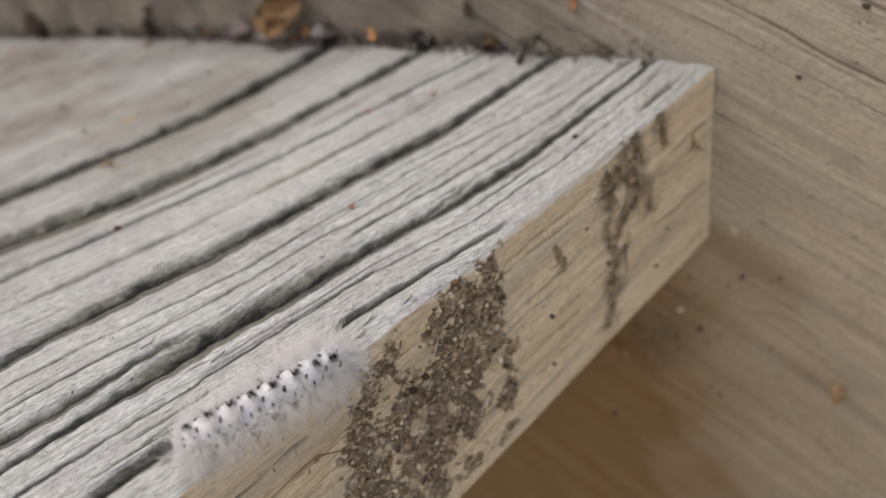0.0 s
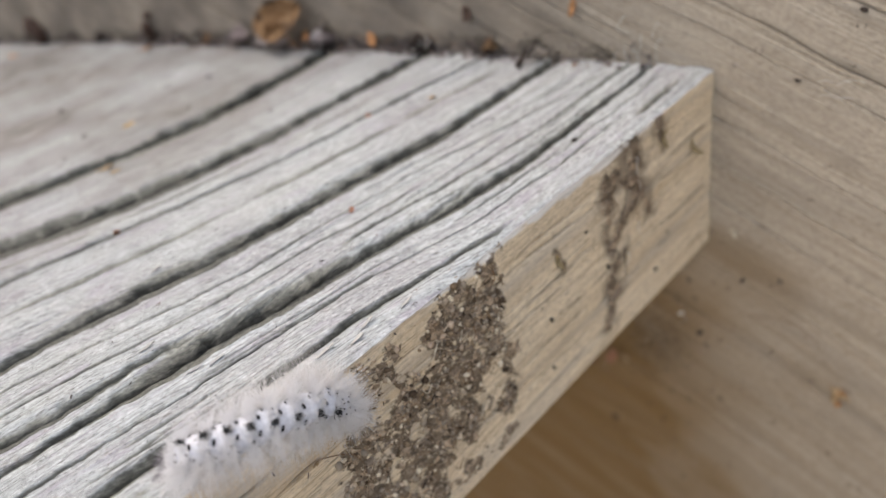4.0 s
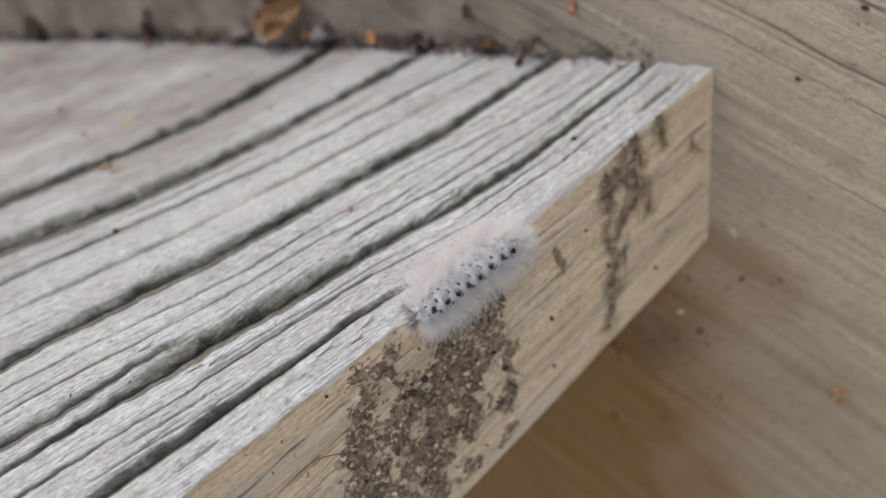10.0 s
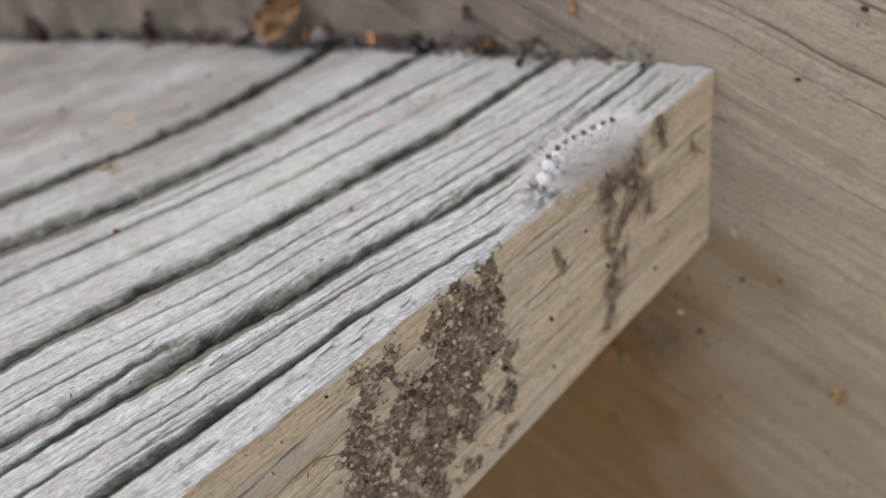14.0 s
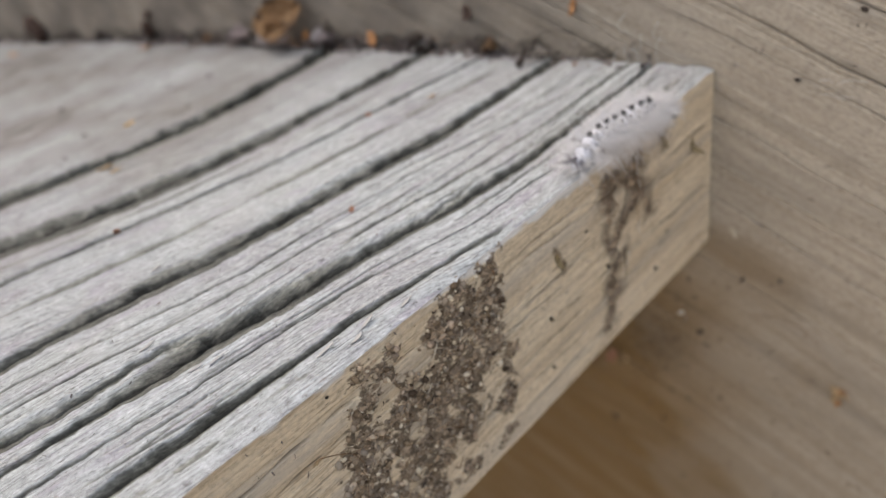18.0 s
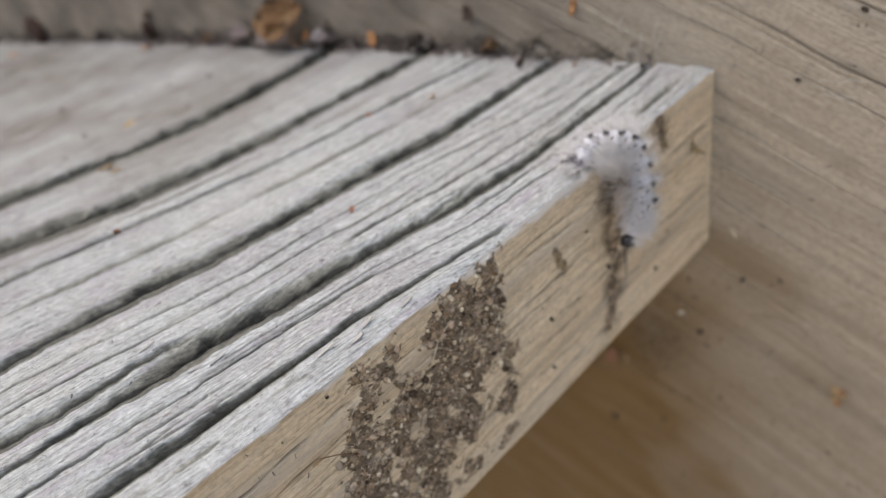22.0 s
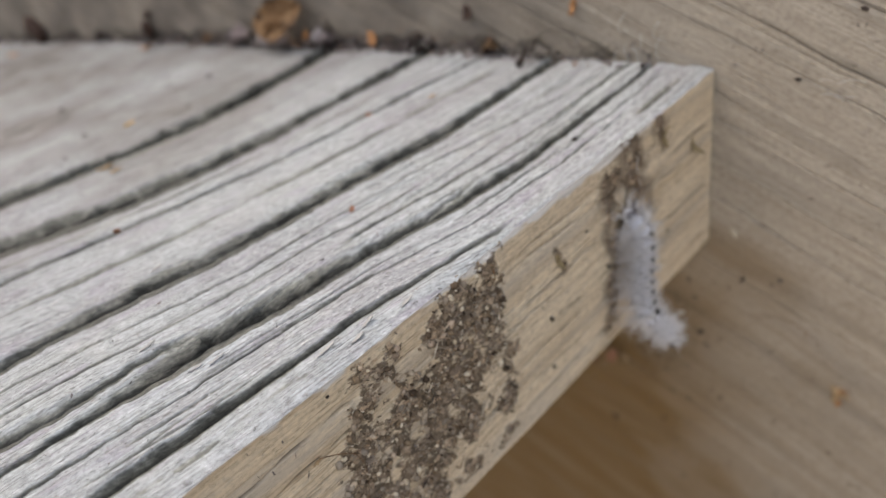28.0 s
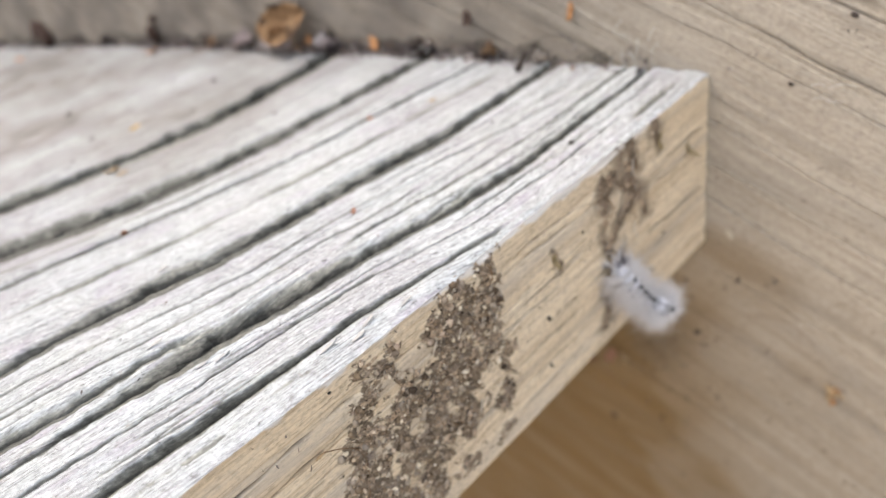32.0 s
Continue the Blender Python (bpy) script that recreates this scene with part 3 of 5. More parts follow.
def stair_stringer():
    q = np.concatenate([np.linspace(-250, -200, 40)[:-1], np.arange(-200, -60, 0.4), np.arange(-60, 32, 0.2), np.linspace(32, 60, 30)])
    p = np.concatenate([np.linspace(-600, -300, 12)[:-1], np.arange(-300, 100, 2.5), np.linspace(100, 1150, 30)])
    Q, P = np.meshgrid(q, p, indexing="ij")
    rings = Q + 0.8 * field(81, P * 0.1, Q, 40) + wobble(82, P, 0.35, 70)
    H = 0.07 * (1 - np.abs(np.sin(rings * 1.25 + 1.6 * np.sin(rings * 0.23))) ** 0.7) + 0.035 * field(83, P * 0.08, Q, 9)
    r = np.random.RandomState(4)
    for k in range(70):
        qc, w, d = r.uniform(-190, 30), r.uniform(0.12, 0.22), r.uniform(0.1, 0.35)
        a, ln = r.uniform(-300, 90), r.uniform(25, 120)
        on = np.clip((P - a) / 8, 0, 1) * np.clip((a + ln - P) / 8, 0, 1)
        H = H - d * on * np.exp(-((rings - qc - wobble(k, P, 0.3, 50)) / w) ** 2)
    for qc, d, w in ((10.3, 0.8, 0.12), (5.4, 0.6, 0.1), (-8.3, 0.8, 0.1), (-23.8, 0.8, 0.11), (-38, 0.45, 0.13), (-81, 0.5, 0.28), (-97, 0.4, 0.28), (19.5, 0.5, 0.2), (-52, 0.4, 0.22), (-17, 0.35, 0.2)):
        H = H - d * (1 + 0.4 * wobble(int(qc) + 400, P, 1, 60)) * np.exp(-((Q - qc - wobble(int(qc) + 500, P, 0.3, 45)) / w) ** 2)
    # a small dent high on the board
    H = H - 1.6 * np.exp(-((P - 13.5) / 1.7) ** 2 - ((Q - 21.2) / 1.2) ** 2)
    ca, sa = math.cos(GRAIN), math.sin(GRAIN)
    S, Z = P * ca - Q * sa, P * sa + Q * ca
    V = np.stack([S, wall_y(S * MM) / MM - H, Z], -1).reshape(-1, 3) * MM
    nq, np_ = Q.shape
    # the far side, one thickness behind
    n0 = len(V)
    B = np.concatenate([V.reshape(nq, np_, 3)[0], V.reshape(nq, np_, 3)[-1]]) + np.array([0, 0.038, 0])
    lo, hi, top = n0, n0 + np_, (nq - 1) * np_
    faces = grid_faces(nq, np_, 0, True).tolist()
    flat = [[lo + k, lo + k + 1, hi + k + 1, hi + k] for k in range(np_ - 1)]
    flat += [[k + 1, k, lo + k, lo + k + 1] for k in range(np_ - 1)] + [[top + k, top + k + 1, hi + k + 1, hi + k] for k in range(np_ - 1)]
    flat += [[i * np_ for i in range(nq)] + [hi, lo], [i * np_ + np_ - 1 for i in range(nq)][::-1] + [lo + np_ - 1, hi + np_ - 1]]
    faces += flat
    me = mesh("stringer", np.concatenate([V, B]), faces, WOOD_WALL)
    me.polygons.foreach_set("use_smooth", [True] * (len(me.polygons) - len(flat)) + [False] * len(flat))
    put_uv(me, np.concatenate([np.stack([rings, P], -1).reshape(-1, 2) * MM, np.zeros((len(B), 2))]))
    put_attr(me, "stain", np.concatenate([wall_stain_shade(P, Q).ravel(), np.zeros(len(B))]))
    grime = np.clip(0.55 * np.clip(1 - np.abs(Z - 0.5) / 4.5, 0, 1) * np.clip((-S - 12) / 20, 0, 1) * (0.6 + 0.8 * field(91, S, Z, 12)), 0, 0.45)
    grime = np.maximum(grime, 0.2 * np.exp(-((S + 12) / 15) ** 2 - ((Z + 70) / 17) ** 2) * (Z < -36))  # soil splashed under the tread
    put_attr(me, "dirt", np.concatenate([grime.ravel(), np.zeros(len(B))]))
    put_attr(me, "pale", np.zeros(n0 + len(B)))
    put_attr(me, "darkened", np.concatenate([(0.9 * np.clip((-S - 8) / 40, 0, 1) * (Z > -5) * np.clip(0.75 + 0.3 * field(93, S, Z, 25), 0, 1)).ravel(), np.zeros(len(B))]))
    put_attr(me, "crack", np.concatenate([np.clip((-H - 0.3) / 0.8, 0, 0.45).ravel(), np.zeros(len(B))]))
    return tagged(new("stair_stringer", me), "broad slanting weathered tan wooden stair stringer board", "stair stringer", kind="structure")


STRINGER = stair_stringer()


# ---- the caterpillar ----
def hair_material(name, c, rough=0.5, thin=0.22):
    n = Nodes(name, rough, 0.3)
    n.colour(n.ramp(n.noise(n.obj(700), 2, 0.5), (0.3, tuple(v * 0.85 for v in c)), (0.7, c)))
    tr = n.node("BsdfTranslucent", Color=(*c, 1))
    mx = n.node("MixShader", Fac=0.65)
    n.link(n.b.outputs[0], mx.inputs[1])
    n.link(tr.outputs[0], mx.inputs[2])
    see = n.node("MixShader", Fac=thin)
    clear = n.node("BsdfTransparent")
    n.link(mx.outputs[0], see.inputs[1])
    n.link(clear.outputs[0], see.inputs[2])
    n.link(see.outputs[0], n.t.nodes["Material Output"].inputs[0])
    return n.m


HAIR_WHITE = hair_material("white_hair", (0.99, 0.99, 1.0), 0.5, 0.37)
# low hairs: warm light off the wood is painted into their colour
HAIR_CREAM_BOUNCE = hair_material("cream_bounce_hair", (0.985, 0.962, 0.942), 0.5, 0.43)
HAIR_BLACK = plain("black_hair", (0.012, 0.011, 0.012), 0.2, 0.5)
HAIR_GREY = hair_material("grey_hair", (0.4, 0.38, 0.41))


def skin_material():
    """Pale lavender skin, mottled dark low on the flanks, where their shade is painted in too."""
    n = Nodes("pale_skin", 0.9, 0.1)
    f = n.noise(n.obj(1500), 5, 0.65)
    c = n.ramp(f, (0.3, (0.46, 0.462, 0.5)), (0.7, (0.72, 0.725, 0.77)))
    sep = n.t.nodes.new("ShaderNodeSeparateXYZ")
    n.link(n.obj(1000), sep.inputs[0])
    a = n.node("Math")
    a.operation = 'MULTIPLY_ADD'
    n.link(f, a.inputs[0])
    a.inputs[1].default_value = -1.6
    n.link(sep.outputs[2], a.inputs[2])
    flip = n.node("Math")
    flip.operation = 'MULTIPLY'
    n.link(a.outputs[0], flip.inputs[0])
    flip.inputs[1].default_value = -0.2
    n.colour(n.mix(n.ramp(flip.outputs[0], (0.62, 0.0), (0.76, 0.85)), c, (0.2, 0.178, 0.172)))
    n.bump(f, 0.0001, 0.8)
    return n.m


SKIN = skin_material()
SPOT = plain("black_spot", (0.015, 0.014, 0.016), 0.3, 0.5)
HEAD_SKIN = plain("black_head", (0.014, 0.013, 0.015), 0.3, 0.28, 800.0, 0.5)


def hairs(seed, tufts, me_name, material, thick=0.021):
    """Tapered, slightly bent hairs. tufts: (root, direction, count, length, spread, root spread), mm."""
    r = random.Random(seed)
    V, F = [], []
    for root, way, count, length, spread, rs in tufts:
        way = Vector(way).normalized()
        for i in range(count):
            if i % 6 == 0:  # hairs cling together in small locks
                lock = way + Vector((r.gauss(0, spread), r.gauss(0, spread), r.gauss(0, spread)))
                foot = Vector(root) + Vector((r.uniform(-rs, rs), r.uniform(-rs, rs), r.uniform(-rs, rs) * 0.4))
            d = (lock + Vector((r.gauss(0, 0.09), r.gauss(0, 0.09), r.gauss(0, 0.09)))).normalized()
            p = foot + Vector((r.gauss(0, 0.1), r.gauss(0, 0.1), 0))
            ln = length * r.uniform(0.4, 1.15)
            bend = Vector((r.gauss(0, 0.12), r.gauss(0, 0.12), r.gauss(0, 0.12) - 0.05)) * ln
            a = d.orthogonal().normalized()
            b = d.cross(a)
            n0 = len(V)
            for s, w in ((0, 1.0), (0.4, 0.9), (0.75, 0.6)):
                c = p + d * ln * s + bend * s * s
                for k in range(3):
                    th = 2.0944 * k
                    V.append((c + (a * math.cos(th) + b * math.sin(th)) * thick * w) * MM)
            V.append((p + d * ln + bend) * MM)
            for ring in (0, 3):
                for k in range(3):
                    F.append((n0 + ring + k, n0 + ring + (k + 1) % 3, n0 + ring + 3 + (k + 1) % 3, n0 + ring + 3 + k))
            for k in range(3):
                F.append((n0 + 6 + k, n0 + 6 + (k + 1) % 3, n0 + 9))
    return mesh(me_name, V, F, material)


def blob(rx, ry, rz, centre, material, name, seed=0, rough=0.03, nu=18, nv=12, fold=0.0):
    """A rounded body with soft unevenness; fold pinches its two ends like a ring of the body."""
    V, F = [], []
    r = random.Random(seed)
    ph = [r.random() * 6 for _ in range(4)]
    for i in range(nv + 1):
        th = math.pi * i / nv
        for j in range(nu):
            f = 2 * math.pi * j / nu
            k = 1 + rough * (math.sin(3 * f + ph[0]) + math.sin(5 * th + ph[1] + 2 * f))
            ring = math.sin(th) ** (0.4 if fold else 1.0)
            V.append(((centre[0] - rx * math.cos(th)) * MM, (centre[1] + ry * ring * k * math.cos(f)) * MM, (centre[2] + rz * ring * k * math.sin(f)) * MM))
    for i in range(nv):
        for j in range(nu):
            F.append((i * nu + j, i * nu + (j + 1) % nu, (i + 1) * nu + (j + 1) % nu, (i + 1) * nu + j))
    return mesh(name, V, F, material)


def round_way(deg, fwd=0.0):
    """A direction round the body: 0 is its back, positive its left flank."""
    a = radians(deg)
    return (fwd, math.sin(a), math.cos(a))


def on_skin(deg, x=0.0, R=1.85):
    a = radians(deg)
    return (x, R * math.sin(a), -1.95 + R * math.cos(a))


BACK_TUFTS = ((7, 0.75, 1.0), (18, 1.1, 1.3), (36, 1.5, 1.6), (58, 2.9, 1.5), (80, 4.5, 1.6))
LOW_TUFTS = ((100, 5.2, 1.6), (120, 4.8, 1.0))


def flank_tufts(scale, count, fwd=0.0, rows=BACK_TUFTS + LOW_TUFTS):
    out = []
    for side in (-1, 1):
        for deg, ln, n in rows:
            out.append((on_skin(deg * side), round_way(deg * side * 1.05, fwd), int(count * n), ln * scale, 0.38, 0.5))
    return out


def caterpillar():
    """Head, three chest rings, eight belly rings with black tufts on the back, and a tail."""
    body = new("caterpillar")
    tagged(body, "white hairy caterpillar with black back tufts on the grey tread", "caterpillar")
    ring_me = [blob(2.0, 1.9, 1.9, (0, 0, -1.95), SKIN, "ring", i, 0.025, 20, 10, 1.0) for i in range(3)]
    hair_me = [hairs(20 + i, flank_tufts(1.0, 58, 0.0, BACK_TUFTS), "long_hairs", HAIR_WHITE, 0.02) for i in range(3)]
    cream_bounce_me = [hairs(25 + i, flank_tufts(1.0, 52, 0.0, LOW_TUFTS), "cream_bounce_hairs", HAIR_CREAM_BOUNCE, 0.02) for i in range(3)]
    black_me = [hairs(40 + i, [((0.1, 0, -0.2), (-0.35, 0, 1), 64, 0.95, 0.12, 0.22), ((0.1, 0, -0.15), (0.3, 0, 1), 8, 0.6, 0.2, 0.15)], "dorsal_tuft", HAIR_BLACK, 0.04) for i in range(3)]
    guard_me = [hairs(50 + i, [(on_skin(d * e), round_way(d * e * 1.05), 9, 4.1, 0.3, 0.5) for e in (-1, 1) for d in (55, 80, 105)], "guard_hairs", HAIR_WHITE, 0.036) for i in range(3)]
    dark_me = [hairs(30 + i, [(on_skin(d * s), round_way(d * s), 13, 1.7, 0.4, 0.5) for s in (-1, 1) for d in (100, 122)], "dark_hairs", HAIR_GREY, 0.024) for i in range(3)]
    spot_me = blob(0.23, 0.17, 0.11, (0, 0, 0), SPOT, "spot", 1, 0.1, 8, 5)
    oval_me = blob(0.18, 0.42, 0.1, (0, 0, 0), SPOT, "oval", 3, 0.1, 10, 6)
    dash_me = blob(0.1, 0.33, 0.08, (0, 0, 0), SPOT, "dash", 2, 0.1, 8, 5)
    pieces = []
    tail = part("tail", blob(1.5, 1.15, 1.15, (0.9, 0, -1.4), SKIN, "tail_body", 7, 0.03), body, "pale rounded tail end")
    part("long_hairs", hairs(60, [((1.2, 0, -0.4), (-0.1, 0, 1), 90, 0.9, 0.5, 0.8), ((0.9, 1.0, -1.2), (-0.3, 1, 0.4), 120, 2.6, 0.4, 0.7), ((0.9, -1.0, -1.2), (-0.3, -1, 0.4), 120, 2.6, 0.4, 0.7), ((-0.6, 0, -1.0), (-1, 0, 0.35), 50, 2.4, 0.4, 0.7), ((-0.4, 1.2, -1.6), (-0.8, 0.8, 0.1), 50, 3.2, 0.4, 0.5), ((-0.4, -1.2, -1.6), (-0.8, -0.8, 0.1), 50, 3.2, 0.4, 0.5)], "tail_hairs", HAIR_WHITE), tail)
    part("grey_tuft", hairs(61, [((0.1, 0.6, -0.5), (-0.8, 0.4, 0.6), 55, 1.8, 0.35, 0.5), ((0.1, -0.6, -0.5), (-0.8, -0.4, 0.6), 55, 1.8, 0.35, 0.5), ((0.5, 0, -0.3), (-0.4, 0, 1), 70, 1.2, 0.5, 0.8)], "grey_tuft", HAIR_GREY, 0.026), tail, "dark grey tail tuft")
    pieces.append((0.0, tail))
    seg = part("body_segment", ring_me[1], body)
    seg.scale = (0.7, 0.72, 0.72)
    part("long_hairs", hairs(70, flank_tufts(1.25, 62, -0.2), "long_hairs", HAIR_WHITE), seg, "fine long white hairs")
    for side in (-1, 1):
        for deg, x in ((20, -0.4), (24, 0.6), (50, 0.1)):
            m = part("spot", spot_me, seg, "black skin spot")
            m.matrix_basis = Matrix.Translation(Vector(on_skin(deg * side, x, 1.93)) * MM) @ Euler((-radians(deg * side), 0, 0)).to_matrix().to_4x4()
    pieces.append((0.5, seg))
    for k in range(8):  # from the tail forwards
        seg = part("body_segment", ring_me[k % 3], body)
        part("long_hairs", hair_me[k % 3], seg, "fine long white hairs")
        part("cream_bounce_hairs", cream_bounce_me[k % 3], seg, "low flank hairs, cream from painted bounce light")
        part("guard_hairs", guard_me[k % 3], seg, "sparse long stiff white hairs")
        part("dark_hairs", dark_me[k % 3], seg, "short dark grey hairs low on the flanks")
        tuft = part("dorsal_tuft", black_me[k % 3], seg, "small black tuft on the back")
        tuft.scale = (1.05, 1.45, 1.2)
        if k == 7:
            tuft.scale = (1.25, 1.5, 1.35)
        for side in (-1, 1):
            for deg, x, me, tilt in ((30, 0.75, oval_me, 14), (58, 0.1, oval_me, 8), (60, -0.85, dash_me, 0), (80, 0.45, spot_me, 0), (84, -0.4, dash_me, 30)):
                m = part("spot", me, seg, "black skin spot")
                c = Vector(on_skin(deg * side, x, 1.93)) * MM
                m.matrix_basis = Matrix.Translation(c) @ Euler((-radians(deg * side), 0, radians(tilt * side))).to_matrix().to_4x4()
        if k == 7:
            for side in (-1, 1):
                part("pencil_tuft", hairs(80 + k + side, [(on_skin(70 * side), round_way(80 * side, 1.1), 9, 5.0, 0.07, 0.15)], "pencil_tuft", HAIR_WHITE, 0.03), seg, "long white hair pencil")
        seg.scale = (0.85, 0.76, 0.85) if k == 0 else (1, 0.86, 1)
        pieces.append((1.0 + k, seg))
    for k in range(3):
        seg = part("body_segment", ring_me[(k + 1) % 3], body)
        f = 0.25 - 0.1 * k
        fan = flank_tufts(0.8, 20, f * 0.5) + [(on_skin(d, 0.3), round_way(d, 0.9), 34, 3.2, 0.45, 0.6) for d in (-125, -95, -65, -30, 0, 30, 65, 95, 125)] + [((0, 0, -0.2), (0.4 + f, 0, 0.8), 60, 3.2, 0.5, 0.9), ((0, 0.9, -0.6), (0.5 + f, 0.7, 0.5), 64, 4.0, 0.4, 0.5), ((0, -0.9, -0.6), (0.5 + f, -0.7, 0.5), 64, 4.0, 0.4, 0.5)]
        part("long_hairs", hairs(90 + k, fan, "long_hairs", HAIR_WHITE), seg, "fan of white hairs behind the head")
        seg.scale = (0.85, 0.78, 0.86)
        for side in (-1, 1):
            for deg, x in ((14, 0.2), (34, -0.4), (56, 0.2), (78, -0.2)):
                m = part("spot", spot_me, seg, "black skin spot")
                m.matrix_basis = Matrix.Translation(Vector(on_skin(deg * side, x, 1.93)) * MM) @ Euler((-radians(deg * side), 0, 0)).to_matrix().to_4x4()
        pieces.append((9.0 + 0.85 * k, seg))
    head = part("head", blob(1.15, 1.2, 1.2, (1.2, 0, -1.65), HEAD_SKIN, "head_capsule", 5, 0.02, 20, 14), body, "glossy black head")
    part("face_hairs", hairs(99, [((0.6, 0.6, -0.8), (0.5, 0.5, 0.8), 30, 2.4, 0.3, 0.4), ((0.6, -0.6, -0.8), (0.5, -0.5, 0.8), 30, 2.4, 0.3, 0.4), ((0.6, 0, -0.6), (0.5, 0, 0.9), 30, 2.2, 0.3, 0.4)], "face_hairs", HAIR_WHITE), head)
    for side in (-1, 1):
        part("jaw_plate", blob(0.35, 0.35, 0.35, (1.95, 0.4 * side, -2.2), HEAD_SKIN, "jaw_plate", 3, 0.05, 10, 6), head, "dark plate beside the jaw")
    pieces.append((11.5, head))
    return body, pieces


# ---- litter ----
bpy.context.view_layer.update()
DEAD_BROWN = plain("dead_leaf_brown", (0.17, 0.095, 0.045), 0.55, 0.7, 500.0)
LEAF_TAN = plain("leaf_yellow_brown", (0.17, 0.103, 0.05), 0.6, 0.7, 220.0)
DEAD_TAN = plain("dry_tan", (0.4, 0.285, 0.16), 0.4, 0.7, 600.0)
DEAD_RED = plain("dry_red_brown", (0.3, 0.155, 0.1), 0.4, 0.7, 600.0)
ORANGE = plain("dry_orange", (0.38, 0.19, 0.08), 0.4, 0.7, 600.0)
DARK = plain("dark_crumb", (0.05, 0.038, 0.031), 0.5, 0.85, 900.0)
HUSK = plain("pale_tan_husk", (0.5, 0.44, 0.34), 0.25, 0.8, 700.0)
PELLET = plain("dark_brown_pellet", (0.06, 0.037, 0.028), 0.5, 0.85, 500.0)
MAUVE = plain("mauve_grey_scrap", (0.23, 0.19, 0.185), 0.5, 0.85, 500.0)
ASHY = plain("ashen_leaf", (0.36, 0.325, 0.315), 0.4, 0.85, 400.0)
GREY_CURL = plain("grey_tan_curl", (0.3, 0.265, 0.225), 0.35, 0.85, 500.0)
OLIVE = plain("olive_scrap", (0.24, 0.185, 0.1), 0.4, 0.8, 600.0)
PALE = plain("pale_fibre", (0.7, 0.68, 0.62), 0.15, 0.8, 900.0)
SILK = hair_material("spider_silk", (0.75, 0.74, 0.72))
PEEL = plain("peeling_wood_skin", (0.38, 0.38, 0.375), 0.4, 0.9, 1400.0)
SPLINTER = plain("bleached_splinter", (0.43, 0.42, 0.4), 0.2, 0.85, 1200.0)


def mixed(name, *stops):
    """Bits of many shades, one shade to each bit."""
    n = Nodes(name, 0.9, 0.15)
    g = n.t.nodes.new("ShaderNodeNewGeometry")
    c = n.ramp(g.outputs["Random Per Island"], *stops)
    c = n.mix(0.35, c, n.ramp(n.noise(n.obj(1500), 4, 0.6), (0.3, 0.02), (0.7, 0.35)), 'OVERLAY')
    n.colour(c)
    return n.m


CRUST = mixed("dirt_crust", (0.0, (0.075, 0.053, 0.037)), (0.18, (0.2, 0.145, 0.095)), (0.4, (0.35, 0.26, 0.168)), (0.6, (0.4, 0.338, 0.268)), (0.78, (0.54, 0.44, 0.315)), (0.94, (0.76, 0.69, 0.57)))
DUST = mixed("dark_litter", (0.0, (0.035, 0.03, 0.028)), (0.4, (0.13, 0.108, 0.1)), (0.75, (0.22, 0.19, 0.185)), (0.82, (0.27, 0.15, 0.085)), (0.93, (0.34, 0.3, 0.29)), (1.0, (0.6, 0.57, 0.54)))


def on_top(x, y):
    """The place (metres) and normal on the tread's top at x, y in mm."""
    for step in range(40):  # past the cut end, move back onto the plank
        ok, p, n, i = TREAD.ray_cast(Vector((x * MM, (y - 0.4 * step) * MM, 0.05)), Vector((0, 0, -1)))
        if ok:
            break
    return p, n


def on_front(y, z):
    ok, p, n, i = TREAD.ray_cast(Vector((0.05, y * MM, z * MM)), Vector((-1, 0, 0)))
    return (p, n) if ok else (Vector((0, y * MM, z * MM)), Vector((1, 0, 0)))


def on_wall(x, z):
    ok, p, n, i = STRINGER.ray_cast(Vector((x * MM, -0.3, z * MM)), Vector((0, 1, 0)))
    return p, n


def frame_at(p, n, spin=0.0, sink=0.0):
    """A pose at p with its z along n."""
    n = Vector((0, 0, 1)) if n.length < 0.1 else n
    q = n.to_track_quat('Z', 'Y').to_matrix().to_4x4()
    return Matrix.Translation(p - n * sink * MM) @ q @ Matrix.Rotation(radians(spin), 4, 'Z')


def flake_mesh(seed, a, b, curl, material, thick=0.12, ragged=0.25, name="flake"):
    """A dry leaf scrap: ragged outline, cupped, with some thickness (mm)."""
    r = random.Random(seed)
    n, V, F = 14, [], []
    out = [1 + r.uniform(-ragged, ragged) for _ in range(n)]
    tw = r.uniform(-0.4, 0.4)
    for dz in (0, thick):
        for s in (0.0, 0.5, 1.0):
            for k in range(n if s else 1):
                th = 2 * math.pi * k / n
                x, y = a * s * out[k] * math.cos(th), b * s * out[k] * math.sin(th)
                z = curl * (y / b) ** 2 * b * 0.6 + curl * 0.25 * (x / a) ** 2 * a + tw * x * y / max(a, b) + 0.06 * math.sin(5 * x / a + seed) * s * b
                V.append((x * MM, y * MM, (z + dz) * MM))
    m = 1 + 2 * n
    for base, flip in ((0, True), (m, False)):
        for k in range(n):
            k2 = (k + 1) % n
            f = [(base, base + 1 + k, base + 1 + k2), (base + 1 + k, base + 1 + n + k, base + 1 + n + k2, base + 1 + k2)]
            F += [t[::-1] for t in f] if flip else f
    for k in range(n):
        k2 = (k + 1) % n
        F.append((1 + n + k, 1 + n + k2, m + 1 + n + k2, m + 1 + n + k))
    return mesh(name, V, F, material)


